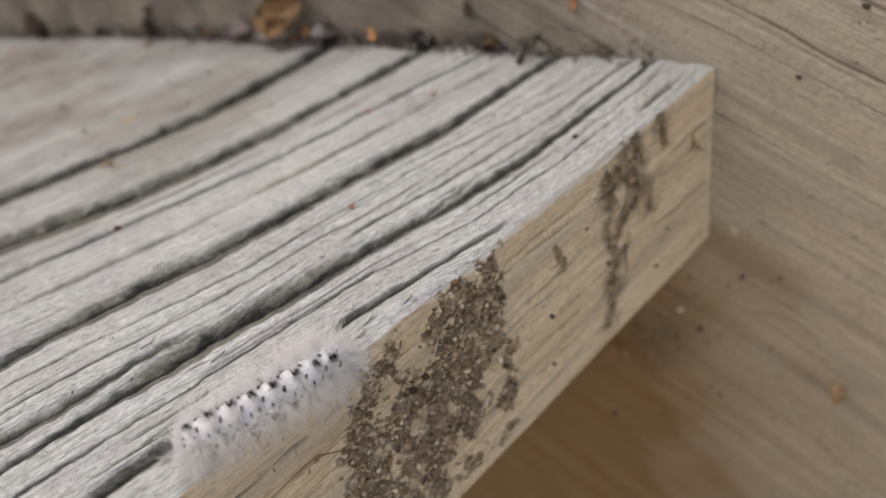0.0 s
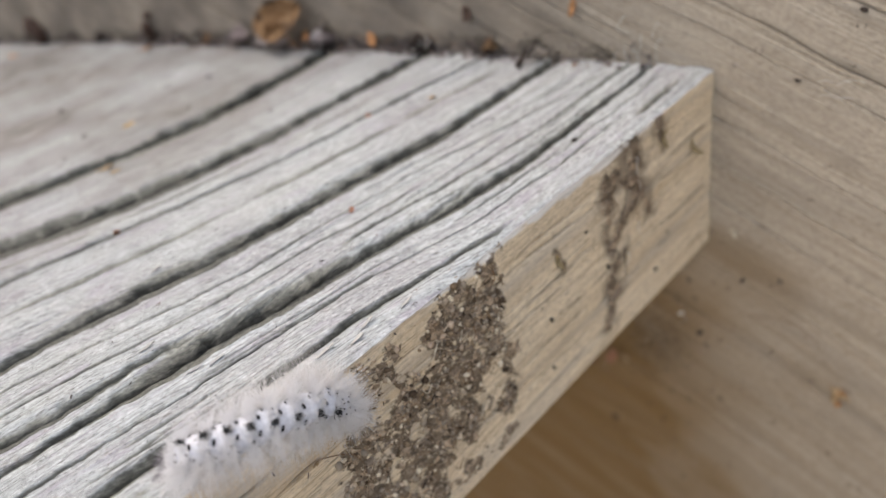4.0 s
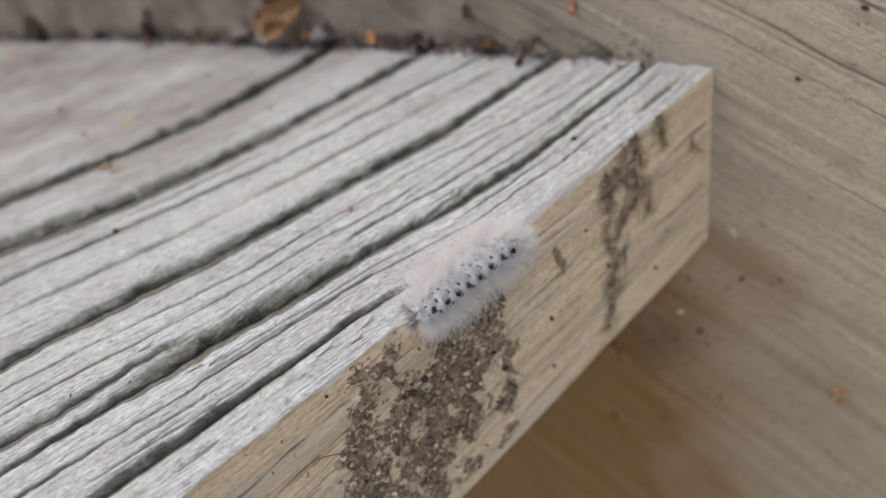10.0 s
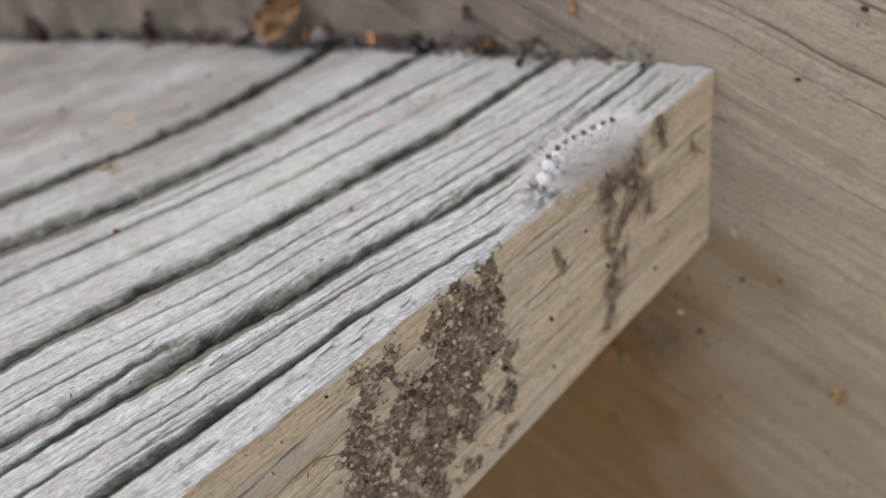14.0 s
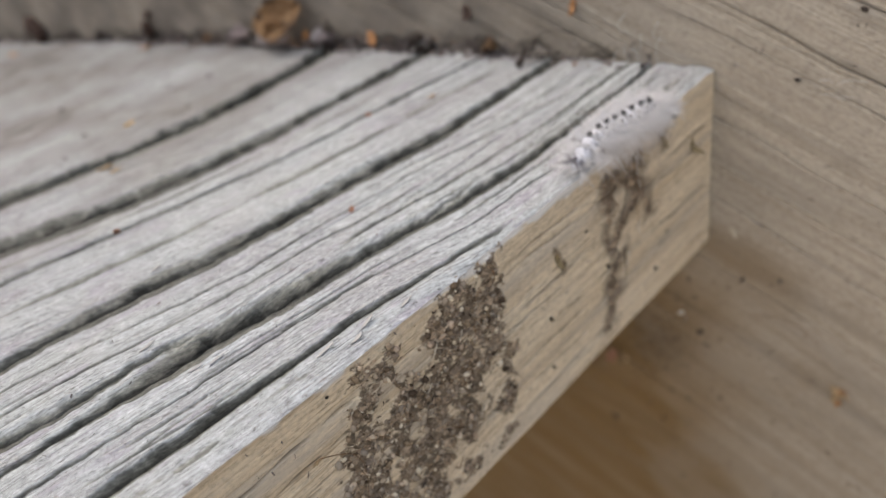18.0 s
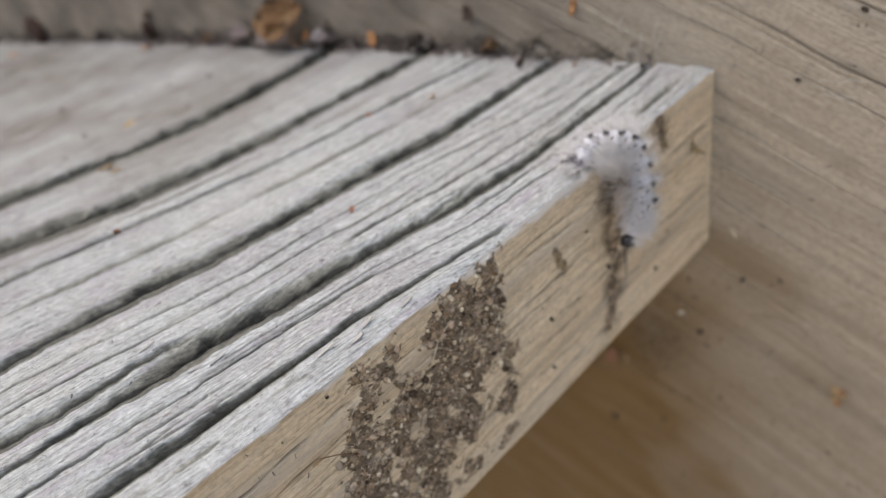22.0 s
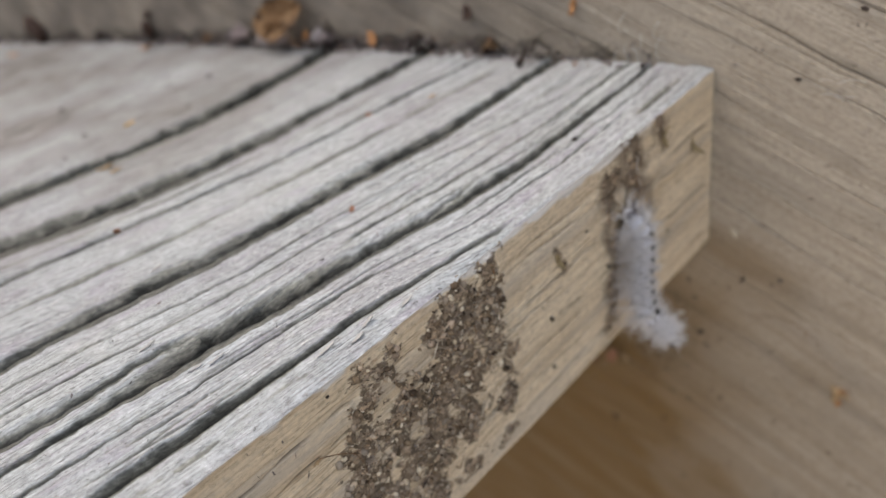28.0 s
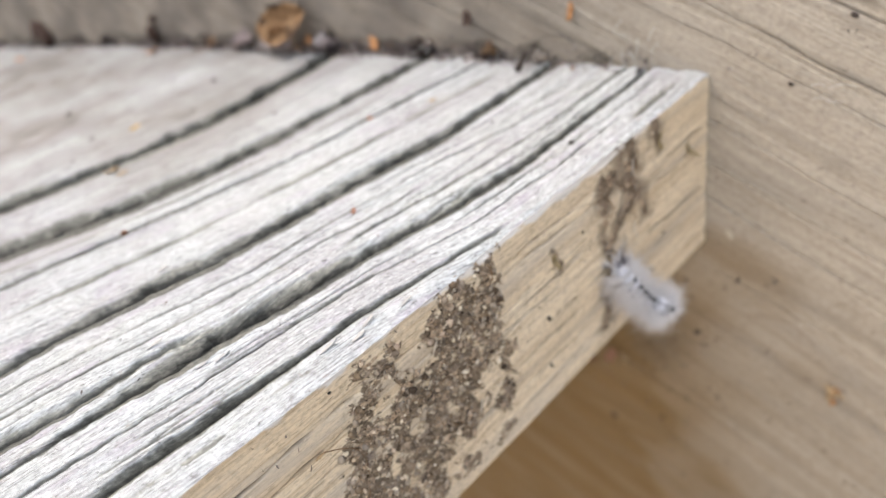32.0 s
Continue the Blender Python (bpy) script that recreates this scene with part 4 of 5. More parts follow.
def crumb_mesh(seed, a, b, c, material, name="crumb"):
    """A lumpy grain of dirt (mm)."""
    r = random.Random(seed)
    V, F, nu, nv = [], [], 10, 7
    k1, k2 = r.random() * 6, r.random() * 6
    for i in range(nv + 1):
        th = math.pi * i / nv
        for j in range(nu):
            f = 2 * math.pi * j / nu
            k = 1 + 0.18 * math.sin(2 * f + k1) + 0.14 * math.sin(3 * th + f + k2) + r.uniform(-0.12, 0.12)
            V.append((a * math.sin(th) * math.cos(f) * k * MM, b * math.sin(th) * math.sin(f) * k * MM, c * math.cos(th) * k * MM))
    for i in range(nv):
        for j in range(nu):
            F.append((i * nu + j, (i + 1) * nu + j, (i + 1) * nu + (j + 1) % nu, i * nu + (j + 1) % nu))
    return mesh(name, V, F, material)


def thread_mesh(points, r0, r1, material, name="thread", sides=5):
    """A thin bent stem through points (metres), r0 to r1 mm thick."""
    P = [Vector(p) for p in points]
    fine = []
    for i in range(len(P) - 1):
        a, b, c, d = P[max(i - 1, 0)], P[i], P[i + 1], P[min(i + 2, len(P) - 1)]
        for k in range(6):
            x = k / 6
            fine.append(0.5 * (2 * b + (c - a) * x + (2 * a - 5 * b + 4 * c - d) * x * x + (3 * b - a - 3 * c + d) * x ** 3))
    fine.append(P[-1])
    V, F = [], []
    for i, p in enumerate(fine):
        d = (fine[min(i + 1, len(fine) - 1)] - fine[max(i - 1, 0)]).normalized()
        a = d.orthogonal().normalized()
        b = d.cross(a)
        w = (r0 + (r1 - r0) * i / (len(fine) - 1)) * MM
        for k in range(sides):
            th = 2 * math.pi * k / sides
            V.append(p + (a * math.cos(th) + b * math.sin(th)) * w)
    for i in range(len(fine) - 1):
        for k in range(sides):
            F.append((i * sides + k, i * sides + (k + 1) % sides, (i + 1) * sides + (k + 1) % sides, (i + 1) * sides + k))
    F.append(tuple(range(sides))[::-1])
    F.append(tuple(range(len(V) - sides, len(V))))
    return mesh(name, V, F, material)


def flake(name, at, a, b, curl, material, label, category, spin=0, tilt=0, seed=1, sink=-0.05):
    ob = new(name, flake_mesh(seed, a, b, curl, material, name=name))
    ob.matrix_world = frame_at(*at, spin, sink) @ pose(0, 0, 0, tilt)
    return tagged(ob, label, category)


def crumb(at, a, b, c, material, label, seed=1, spin=0, name="dirt_crumb", category="crumb"):
    ob = new(name, crumb_mesh(seed, a, b, c, material, name))
    ob.matrix_world = frame_at(*at, spin, -0.55 * c)
    return tagged(ob, label, category, "loose crumbs")


def bits(name, places, material, label, category, seed, lo, hi, long=1.0, lift=0.1):
    """Countless small bits joined into one mass: flattened shards and fibres."""
    r = random.Random(seed)
    V, F = [], []
    for p, n, k in places:
        q = n.to_track_quat('Z', 'Y').to_matrix()
        th = r.uniform(0, 2 * math.pi)
        a = r.uniform(lo, hi) * k
        st = a * r.uniform(1, long)
        w = a * r.uniform(0.35, 0.8) / (st / a) ** 0.5
        h = w * r.uniform(0.4, 1.0)
        e = Euler((r.gauss(0, 0.55), r.gauss(0, 0.55), th)).to_matrix()
        n0 = len(V)
        for x, y, z in ((-st, -w * r.uniform(0.3, 1), 0), (st * r.uniform(0.5, 1), -w, 0), (st, w * r.uniform(0.3, 1), 0), (-st * r.uniform(0.5, 1), w, 0), (-st * 0.5, -w * 0.3, h), (st * 0.6, 0, h * r.uniform(0.6, 1.1)), (-st * 0.2, w * 0.5, h)):
            V.append(p + q @ (e @ Vector((x, y, z + lift * h))) * MM)
        F += [(n0 + 3, n0 + 2, n0 + 1, n0), (n0, n0 + 1, n0 + 5, n0 + 4), (n0 + 1, n0 + 2, n0 + 5), (n0 + 2, n0 + 3, n0 + 6, n0 + 5), (n0 + 3, n0, n0 + 4, n0 + 6), (n0 + 4, n0 + 5, n0 + 6)]
    return tagged(new(name, mesh(name, V, F, material, False)), label, category, kind="stuff")


def lumps(name, places, material, label, category, seed, lo, hi):
    """Countless rounded crumbs joined into one mass."""
    r = random.Random(seed)
    gold = (1 + 5 ** 0.5) / 2
    V0 = [Vector(p).normalized() for p in ((-1, gold, 0), (1, gold, 0), (-1, -gold, 0), (1, -gold, 0), (0, -1, gold), (0, 1, gold), (0, -1, -gold), (0, 1, -gold), (gold, 0, -1), (gold, 0, 1), (-gold, 0, -1), (-gold, 0, 1))]
    F0 = ((0, 11, 5), (0, 5, 1), (0, 1, 7), (0, 7, 10), (0, 10, 11), (1, 5, 9), (5, 11, 4), (11, 10, 2), (10, 7, 6), (7, 1, 8), (3, 9, 4), (3, 4, 2), (3, 2, 6), (3, 6, 8), (3, 8, 9), (4, 9, 5), (2, 4, 11), (6, 2, 10), (8, 6, 7), (9, 8, 1))
    V, F = [], []
    for p, n, k in places:
        e = n.to_track_quat('Z', 'Y').to_matrix() @ Euler((r.gauss(0, 0.4), r.gauss(0, 0.4), r.uniform(0, 6.28))).to_matrix()
        a = lo * (hi / lo) ** (r.random() ** 1.6) * k
        b, c, n0 = a * r.uniform(0.5, 1), a * r.uniform(0.35, 0.8), len(V)
        V += [p + e @ Vector((q.x * a, q.y * b, q.z * c + 0.2 * c)) * r.uniform(0.75, 1.2) * MM for q in V0]
        F += [(n0 + i, n0 + j, n0 + m) for i, j, m in F0]
    return tagged(new(name, mesh(name, V, F, material)), label, category, kind="stuff")


def dirt_patches():
    """Two scabs of dried dirt and plant fibres on the tread's front."""
    for name, lo, hi, want, label in (("dirt_crust", (54, -38), (96, -0.5), 3400, "dried grey-brown dirt crust caked on the tread front"),
                                      ("dirt_smear", (5, -38), (48, -0.5), 190, "dark dirt smear with fibres running down the front")):
        g = np.random.RandomState(want)
        v, z = g.uniform(lo[0], hi[0], want * 9), g.uniform(lo[1], hi[1], want * 9)
        s = soiled(v, z)
        keep = s > g.uniform(-0.15, 0.5, len(v))
        spots = [(*on_front(-a, b), 1.0 if c > 0.3 else 0.7) for a, b, c in zip(v[keep][:want], z[keep][:want], s[keep][:want])]
        half = len(spots) // 2
        lumps(name, spots[half:], CRUST, label, "dirt", 15, 0.13 if want > 1000 else 0.08, 0.75 if want > 1000 else 0.26)
        bits(name.replace("dirt", "fibre"), spots[:half], CRUST, label.replace("dirt", "shards and dirt"), "dirt", 5, 0.06, 0.3, 2.2, 0.15)


def corner_litter():
    """Dust, fibres and crumbs gathered where the tread meets the stringer."""
    r = random.Random(8)
    spots = []
    for x0, n, w in ((-210, 160, 40), (-166, 150, 8), (-140, 150, 10), (-112, 300, 9), (-96, 220, 5), (-82, 110, 6), (-67, 240, 4.5), (-46, 90, 4), (-33, 25, 4), (-150, 700, 65), (-72, 420, 26)):
        for _ in range(n):
            x = max(min(r.gauss(x0, w), -12), -290)
            y = float(wall_y(x * MM)) / MM
            up = abs(r.gauss(0, 1.0))
            if r.random() < 0.45:
                p, nn = on_wall(x, up * 1.6)
                spots.append((p, Vector((0.1, -1, 0.3)), r.uniform(0.6, 1.2)))
            else:
                p, nn = on_top(x, y - 0.5 - abs(r.gauss(0, 1.4)))
                spots.append((p, Vector((0, -0.3, 1)), r.uniform(0.6, 1.6)))
    bits("corner_litter", spots, DUST, "dark dust and plant fibres along the tread joint", "litter", 6, 0.16, 0.7, 2.2, 0.15)


def dust_specks():
    r = random.Random(12)
    spots = []
    for _ in range(420):
        p, n = on_top(-r.uniform(0, 170), -r.uniform(8, 120))
        spots.append((p, n, r.uniform(0.4, 1.0)))
    bits("tread_specks", spots, DUST, "tiny dark specks of dirt on the tread", "specks", 7, 0.1, 0.3, 2.5)
    spots = []
    for _ in range(950):
        x, z = r.uniform(-90, 45), r.uniform(-150, 14)
        p, n = on_wall(x, z)
        spots.append((p, Vector((0, -1, 0)), r.uniform(0.5, 1.2)))
    for _ in range(460):
        p, n = on_wall(r.gauss(-8, 15), r.uniform(-130, -42))
        spots.append((p, Vector((0, -1, 0)), r.uniform(0.7, 2.6) if r.random() < 0.3 else 0.6))
    bits("stringer_specks", spots, DUST, "tiny dark specks of dirt on the stringer", "specks", 9, 0.1, 0.34, 2.5)
    spots = []
    for _ in range(220):
        p, n = on_front(-r.uniform(2, 110), -r.uniform(1, 37))
        spots.append((p, n, r.uniform(0.5, 1.0)))
    bits("front_specks", spots, DUST, "tiny dark specks of dirt on the tread front", "specks", 10, 0.08, 0.26, 3.0)
    # litter fallen into the splits, most of it in the innermost
    spots = []
    for k, n_bits, lo, hi, deep in ((7, 340, 8, 110, 3.4), (6, 90, 4, 100, 2.6), (5, 50, 4, 100, 1.4), (4, 60, 4, 100, 2.2), (2, 40, 4, 100, 1.8)):
        for _ in range(n_bits):
            v = lo + (hi - lo) * r.random() ** (2.0 if k == 7 else 1.0)
            u = float(line(SPLITS[k][0], np.array(v), 10 + k))
            p, n = on_top(-(u + r.uniform(0.2, deep)), -v)
            spots.append((p, Vector((0.2, 0, 1)), r.uniform(0.5, 1.3) * (1 if k == 7 else 0.6)))
    bits("split_litter", spots, DUST, "dark litter caught in the splits of the tread", "litter", 11, 0.2, 0.6, 3.0)


def leaf_mesh(seed, length, width, fold, curl, material, name="blade", thick=0.18):
    """A withered leaf (mm): an uneven oval folded along its midrib, its rim curled and torn."""
    r = random.Random(seed)
    nl, nw, V, F = 18, 12, [], []
    tear = [[1 + r.uniform(-0.16, 0.06) for _ in range(nl + 1)] for side in (0, 1)]
    ph = r.random() * 6
    for dz in (0, thick):
        for i in range(nl + 1):
            t = i / nl
            half = width * max(math.sin(math.pi * (0.04 + 0.92 * t) ** 0.85), 0.06) ** 0.65
            for j in range(nw + 1):
                q = 2 * j / nw - 1
                y = q * half * tear[q > 0][i]
                rise = fold * abs(y) + curl * (y / width) ** 4 * width + 0.35 * math.sin(5 * t + 2.5 * q + ph) + 0.25 * math.sin(11 * t - 4 * q) * abs(q)
                z = rise + curl * 0.5 * (2 * t - 1) ** 2 * length * 0.25 - 0.25 * math.exp(-(y / 0.35) ** 2)
                V.append(((t - 0.5) * length * MM, y * MM, (z + dz) * MM))
    n = (nl + 1) * (nw + 1)
    at = lambda i, j, k: k * n + i * (nw + 1) + j
    for i in range(nl):
        for j in range(nw):
            F += [(at(i, j, 0), at(i, j + 1, 0), at(i + 1, j + 1, 0), at(i + 1, j, 0)), (at(i, j, 1), at(i + 1, j, 1), at(i + 1, j + 1, 1), at(i, j + 1, 1))]
        for j, flip in ((0, 1), (nw, 0)):
            f = (at(i, j, 0), at(i, j, 1), at(i + 1, j, 1), at(i + 1, j, 0))
            F.append(f if not flip else f[::-1])
    for i, flip in ((0, 0), (nl, 1)):
        for j in range(nw):
            f = (at(i, j, 0), at(i, j, 1), at(i, j + 1, 1), at(i, j + 1, 0))
            F.append(f if not flip else f[::-1])
    return mesh(name, V, F, material)


def withered():
    """Tan leaf skin with brown veining and rotten blotches."""
    n = Nodes("withered_leaf", 0.75, 0.25)
    f = n.noise(n.obj(420), 6, 0.7)
    c = n.ramp(f, (0.3, (0.12, 0.06, 0.028)), (0.44, (0.245, 0.14, 0.067)), (0.62, (0.37, 0.23, 0.118)))
    c = n.mix(n.ramp(n.noise(n.obj(170), 4, 0.6), (0.56, 0.0), (0.63, 0.9)), c, (0.06, 0.036, 0.022))
    n.colour(c)
    n.bump(f, 0.0004, 1.0)
    return n.m


def leaf_scrap():
    """A curled brown leaf lodged upright against the stringer, among mauve-grey scraps."""
    skin = withered()
    ob = new("dead_leaf")
    p, n = on_wall(-106.4, 8.2)
    ob.matrix_world = Matrix.Translation(p + Vector((0.001, -0.0035, 0)))
    blade = part("blade", leaf_mesh(14, 16.5, 4.9, 0.2, 0.4, skin), ob)
    blade.matrix_basis = pose(0, 0, 0, 78, -20, 24)
    roll = part("curled_edge", leaf_mesh(15, 8.0, 2.4, 0.5, 1.2, skin, "curled_edge"), ob, "rolled leaf edge")
    roll.matrix_basis = pose(-0.001, -0.0012, -0.0034, 72, -22, 26)
    part("stalk", thread_mesh([(0.002, -0.0008, -0.004), (0.0052, -0.0016, -0.0052), (0.009, -0.0022, -0.006)], 0.3, 0.16, DEAD_BROWN, "stalk"), ob)
    tagged(ob, "curled dead brown leaf lodged against the stringer", "leaf")
    for x, z, out, ln, w, m, sp, seed in ((-108.0, 1.4, 4.2, 9.0, 2.6, ASHY, 24, 3), (-116, 1.0, 3.4, 6.0, 1.8, ASHY, -15, 4), (-124.5, 1.8, 2.5, 8.0, 2.4, MAUVE, 10, 7), (-94.5, 1.8, 2.6, 5.5, 1.9, ASHY, 30, 11), (-127, 1.5, 2.5, 5.5, 1.8, MAUVE, 10, 5), (-92.5, 1.4, 2.5, 5.0, 1.5, MAUVE, 35, 6), (-45.5, 1.2, 1.8, 3.6, 1.2, LEAF_TAN, 15, 8), (-33.5, 0.6, 2.0, 3.2, 1.0, GREY_CURL, 30, 9), (-139, 1.2, 2.5, 5.0, 1.5, DEAD_BROWN, -15, 10)):
        p, n = on_wall(x, z)
        ob = new("leaf_scrap", leaf_mesh(seed, ln, w, 0.45, 0.9, m, "leaf_scrap"))
        ob.matrix_world = Matrix.Translation(p + Vector((0, -out * MM, 0.0004))) @ pose(0, 0, 0, 25, -8, sp)
        tagged(ob, "crumpled dry leaf scrap lying in the joint by the stringer", "leaf scrap")


def joint_clumps():
    """Tufts of dark fibres and dust knotted against the stringer."""
    r = random.Random(77)
    for x, z, w, h, n, label in ((-94, 0.5, 2.6, 9.0, 46, "tall dark tuft of dusty fibres against the stringer"), (-64.5, 0.3, 4.0, 5.5, 60, "dark tangle of dusty fibres in the joint"), (-85, 0.3, 3.0, 3.5, 26, "dark tangle of dusty fibres in the joint"), (-152, 0.3, 5.0, 3.5, 30, "dark tangle of dusty fibres in the joint"), (-47, 0.3, 2.5, 3.2, 22, "dark tangle of dusty fibres in the joint"), (-118, 0.3, 5.0, 3.0, 40, "dark tangle of dusty fibres in the joint")):
        body = new("fibre_tuft")
        for kind, mat, share in (("dark_fibres", DARK, 0.6), ("grey_fibres", MAUVE, 0.3), ("pale_bits", PALE, 0.1)):
            V, F = [], []
            for _ in range(max(int(n * share), 2)):
                a = Vector((x + r.gauss(0, w * 0.5), 0, abs(r.gauss(0, h * 0.2))))
                base = on_wall(a.x, max(a.z + z, 0.2))[0] - Vector((0, abs(r.gauss(0.6, 0.7)) * MM, 0))
                pts = [base]
                way = Vector((r.gauss(0, 0.8), -abs(r.gauss(0, 0.3)), abs(r.gauss(0.6, 0.6)))).normalized()
                ln = h * r.uniform(0.15, 0.6) * (0.35 if kind == "pale_bits" else 1)
                for k in (1, 2):
                    way = (way + Vector((r.gauss(0, 0.5), -abs(r.gauss(0, 0.2)), r.gauss(0, 0.4)))).normalized()
                    pts.append(pts[-1] + way * ln * 0.5 * MM)
                wide = (0.34 if kind == "pale_bits" else r.uniform(0.1, 0.3)) * MM
                for i, q in enumerate(pts):
                    for th in (0, 2.1, 4.2):
                        V.append(q + Vector((math.cos(th), 0.4 * math.sin(th + 0.5), math.sin(th))) * wide * (1 - 0.3 * i))
                n0 = len(V) - 9
                for i in (0, 3):
                    for k in range(3):
                        F.append((n0 + i + k, n0 + i + (k + 1) % 3, n0 + i + 3 + (k + 1) % 3, n0 + i + 3 + k))
                F += [(n0, n0 + 2, n0 + 1), (n0 + 6, n0 + 7, n0 + 8)]
            part(kind, mesh(kind, V, F, mat), body)
        tagged(body, label, "litter")


def small_litter():
    b, t, rd = DEAD_BROWN, DEAD_TAN, DEAD_RED
    for k, (x, y, a, w, sp) in enumerate(((-92.8, -23.4, 2.0, 1.0, 20), (-91.0, -24.4, 1.5, 0.9, 75), (-91.4, -22.4, 1.4, 0.8, -30), (-90.2, -29.0, 1.3, 0.7, 40))):
        flake("leaf_scrap", on_top(x, y), a, w, 0.8, b if k % 2 else rd, "red-brown leaf scrap fallen into a split of the tread", "leaf scrap", sp, 25, 200 + k)
    flake("bud_scale", on_top(-86.9, -77.2), 1.6, 0.9, 0.8, t, "dry tan bud scale lying on the tread", "bud scale", 20, 10, 2)
    flake("bud_scale", on_top(-83.5, -76.6), 1.3, 0.4, 0.4, t, "dry tan bud scale lying on the tread", "bud scale", 75, 0, 3)
    flake("bud_scale", on_top(-106, -63.7), 1.7, 0.9, 0.5, t, "dry tan bud scale lying on the tread", "bud scale", 60, 5, 4)
    flake("leaf_scrap", on_top(-49.7, -38.1), 0.8, 0.5, 0.6, rd, "small reddish leaf scrap lying on the tread", "leaf scrap", 30, 12, 5)
    flake("leaf_scrap", on_top(-25.1, -62.5), 0.65, 0.38, 0.5, rd, "small reddish leaf scrap lying on the tread", "leaf scrap", 55, 8, 6)
    flake("leaf_scrap", on_top(-91.3, -23.6), 2.4, 1.3, 0.9, DEAD_RED, "reddish leaf scrap fallen into a split", "leaf scrap", 80, 20, 7, -0.6)
    flake("leaf_scrap", on_top(-91.0, -29.5), 1.6, 0.8, 0.7, b, "brown leaf scrap fallen into a split", "leaf scrap", 40, 20, 27, -0.6)
    flake("leaf_scrap", on_top(-162.9, -32.7), 2.3, 1.5, 0.7, ORANGE, "orange-brown leaf scrap on the tread", "leaf scrap", 10, 10, 8)
    flake("leaf_scrap", on_top(-224, -56), 2.4, 1.6, 0.5, ORANGE, "orange-brown leaf scrap on the tread", "leaf scrap", 70, 10, 9)
    flake("leaf_scrap", on_top(-43, -27), 1.1, 0.7, 0.5, t, "tan leaf scrap lying on the tread", "leaf scrap", 70, 10, 29)
    flake("leaf_scrap", on_wall(-79.6, 2.2), 1.5, 1.6, 0.7, ORANGE, "orange-brown leaf scrap against the stringer", "leaf scrap", 10, -20, 10, -0.5)
    flake("leaf_scrap", on_wall(-51, 8.6), 1.2, 1.7, 0.7, PELLET, "dark brown leaf scrap stuck on the stringer", "leaf scrap", 10, -20, 11, -0.3)
    flake("leaf_scrap", on_wall(-46.5, 2.0), 1.9, 1.5, 0.9, PELLET, "crumpled brown leaf scrap against the stringer", "leaf scrap", 40, -30, 12, -0.8)
    flake("leaf_scrap", on_wall(-101.5, 2.6), 1.3, 1.3, 0.8, ORANGE, "small orange leaf scrap against the stringer", "leaf scrap", 15, -25, 13, -1.0)
    flake("leaf_scrap", on_wall(-26.5, 10.2), 0.7, 2.0, 0.6, ORANGE, "thin orange scrap stuck on the stringer", "leaf scrap", -15, -10, 16, -0.2)
    flake("leaf_scrap", on_wall(-22.8, -80.0), 3.4, 1.3, 1.0, DEAD_RED, "reddish-brown dead leaf behind the tread edge", "leaf scrap", 65, -25, 17, -1.0)
    flake("leaf_scrap", on_wall(-20.8, -80.5), 0.7, 2.4, 0.8, t, "tan leaf stalk scrap behind the tread edge", "leaf scrap", 8, -15, 18, -0.7)
    flake("leaf_scrap", on_wall(-29, -84), 2.5, 1.4, 0.9, b, "brown leaf scrap behind the tread edge", "leaf scrap", 20, -15, 28, -0.7)
    flake("seed_husk", on_wall(4.9, -34.5), 0.55, 1.2, 0.6, HUSK, "pale seed husk stuck on the stringer", "seed husk", 25, 0, 19, -0.1)
    flake("seed_husk", on_wall(-5.6, -59.5), 0.7, 0.45, 0.6, PALE, "white seed husk stuck on the stringer", "seed husk", 25, 0, 20, -0.1)
    # a dry bud with splayed scales
    bud = new("dry_bud")
    p, n = on_wall(27.5, -69.8)
    bud.matrix_world = frame_at(p, Vector((0.05, -1, 0)), 0, -0.5)
    part("bud_body", crumb_mesh(31, 0.9, 2.2, 0.7, t, "bud_body"), bud)
    for k, (sx, sy, sp) in enumerate(((0.9, 1.9, 35), (-0.8, 2.0, -30), (0.5, -1.6, 12), (1.3, 0.9, 70))):
        s = part("bud_scale", flake_mesh(32 + k, 0.55, 1.3, 0.7, t if k % 2 else ORANGE, 0.1, 0.2, "bud_scale"), bud)
        s.matrix_basis = pose(sx * MM, sy * MM, 0.3 * MM, 10, 15, -sp)
    tagged(bud, "dry tan bud with splayed scales stuck on the stringer", "bud")
    # crumbs
    crumb(on_top(-59.5, -86.6), 0.5, 0.42, 0.75, rd, "small reddish-brown crumb standing on the tread", 40)
    crumb(on_top(-7.3, -30.3), 0.5, 0.4, 0.4, DARK, "small dark crumb on the tread", 41)
    crumb(on_wall(-229, 4.5), 3.8, 5.0, 2.6, PELLET, "dark pellet of dirt lodged in the joint", 42, 30)
    crumb(on_wall(-168, 4.0), 2.0, 2.9, 1.6, PELLET, "dark clump of dirt lodged in the joint", 43, 10)
    crumb(on_wall(-166, 8.2), 1.1, 1.4, 0.9, PELLET, "dark clump of dirt lodged in the joint", 44, 70)
    crumb(on_wall(-195, 2.0), 1.8, 1.2, 1.2, DARK, "dark clump of dirt lodged in the joint", 45, 20)
    crumb(on_wall(-66, 2.6), 1.5, 1.0, 1.4, DARK, "dark clump of dirt lodged in the joint", 46, 50)
    crumb(on_wall(-62.5, 1.4), 1.3, 0.9, 1.0, DARK, "dark clump of dirt lodged in the joint", 47, 80)
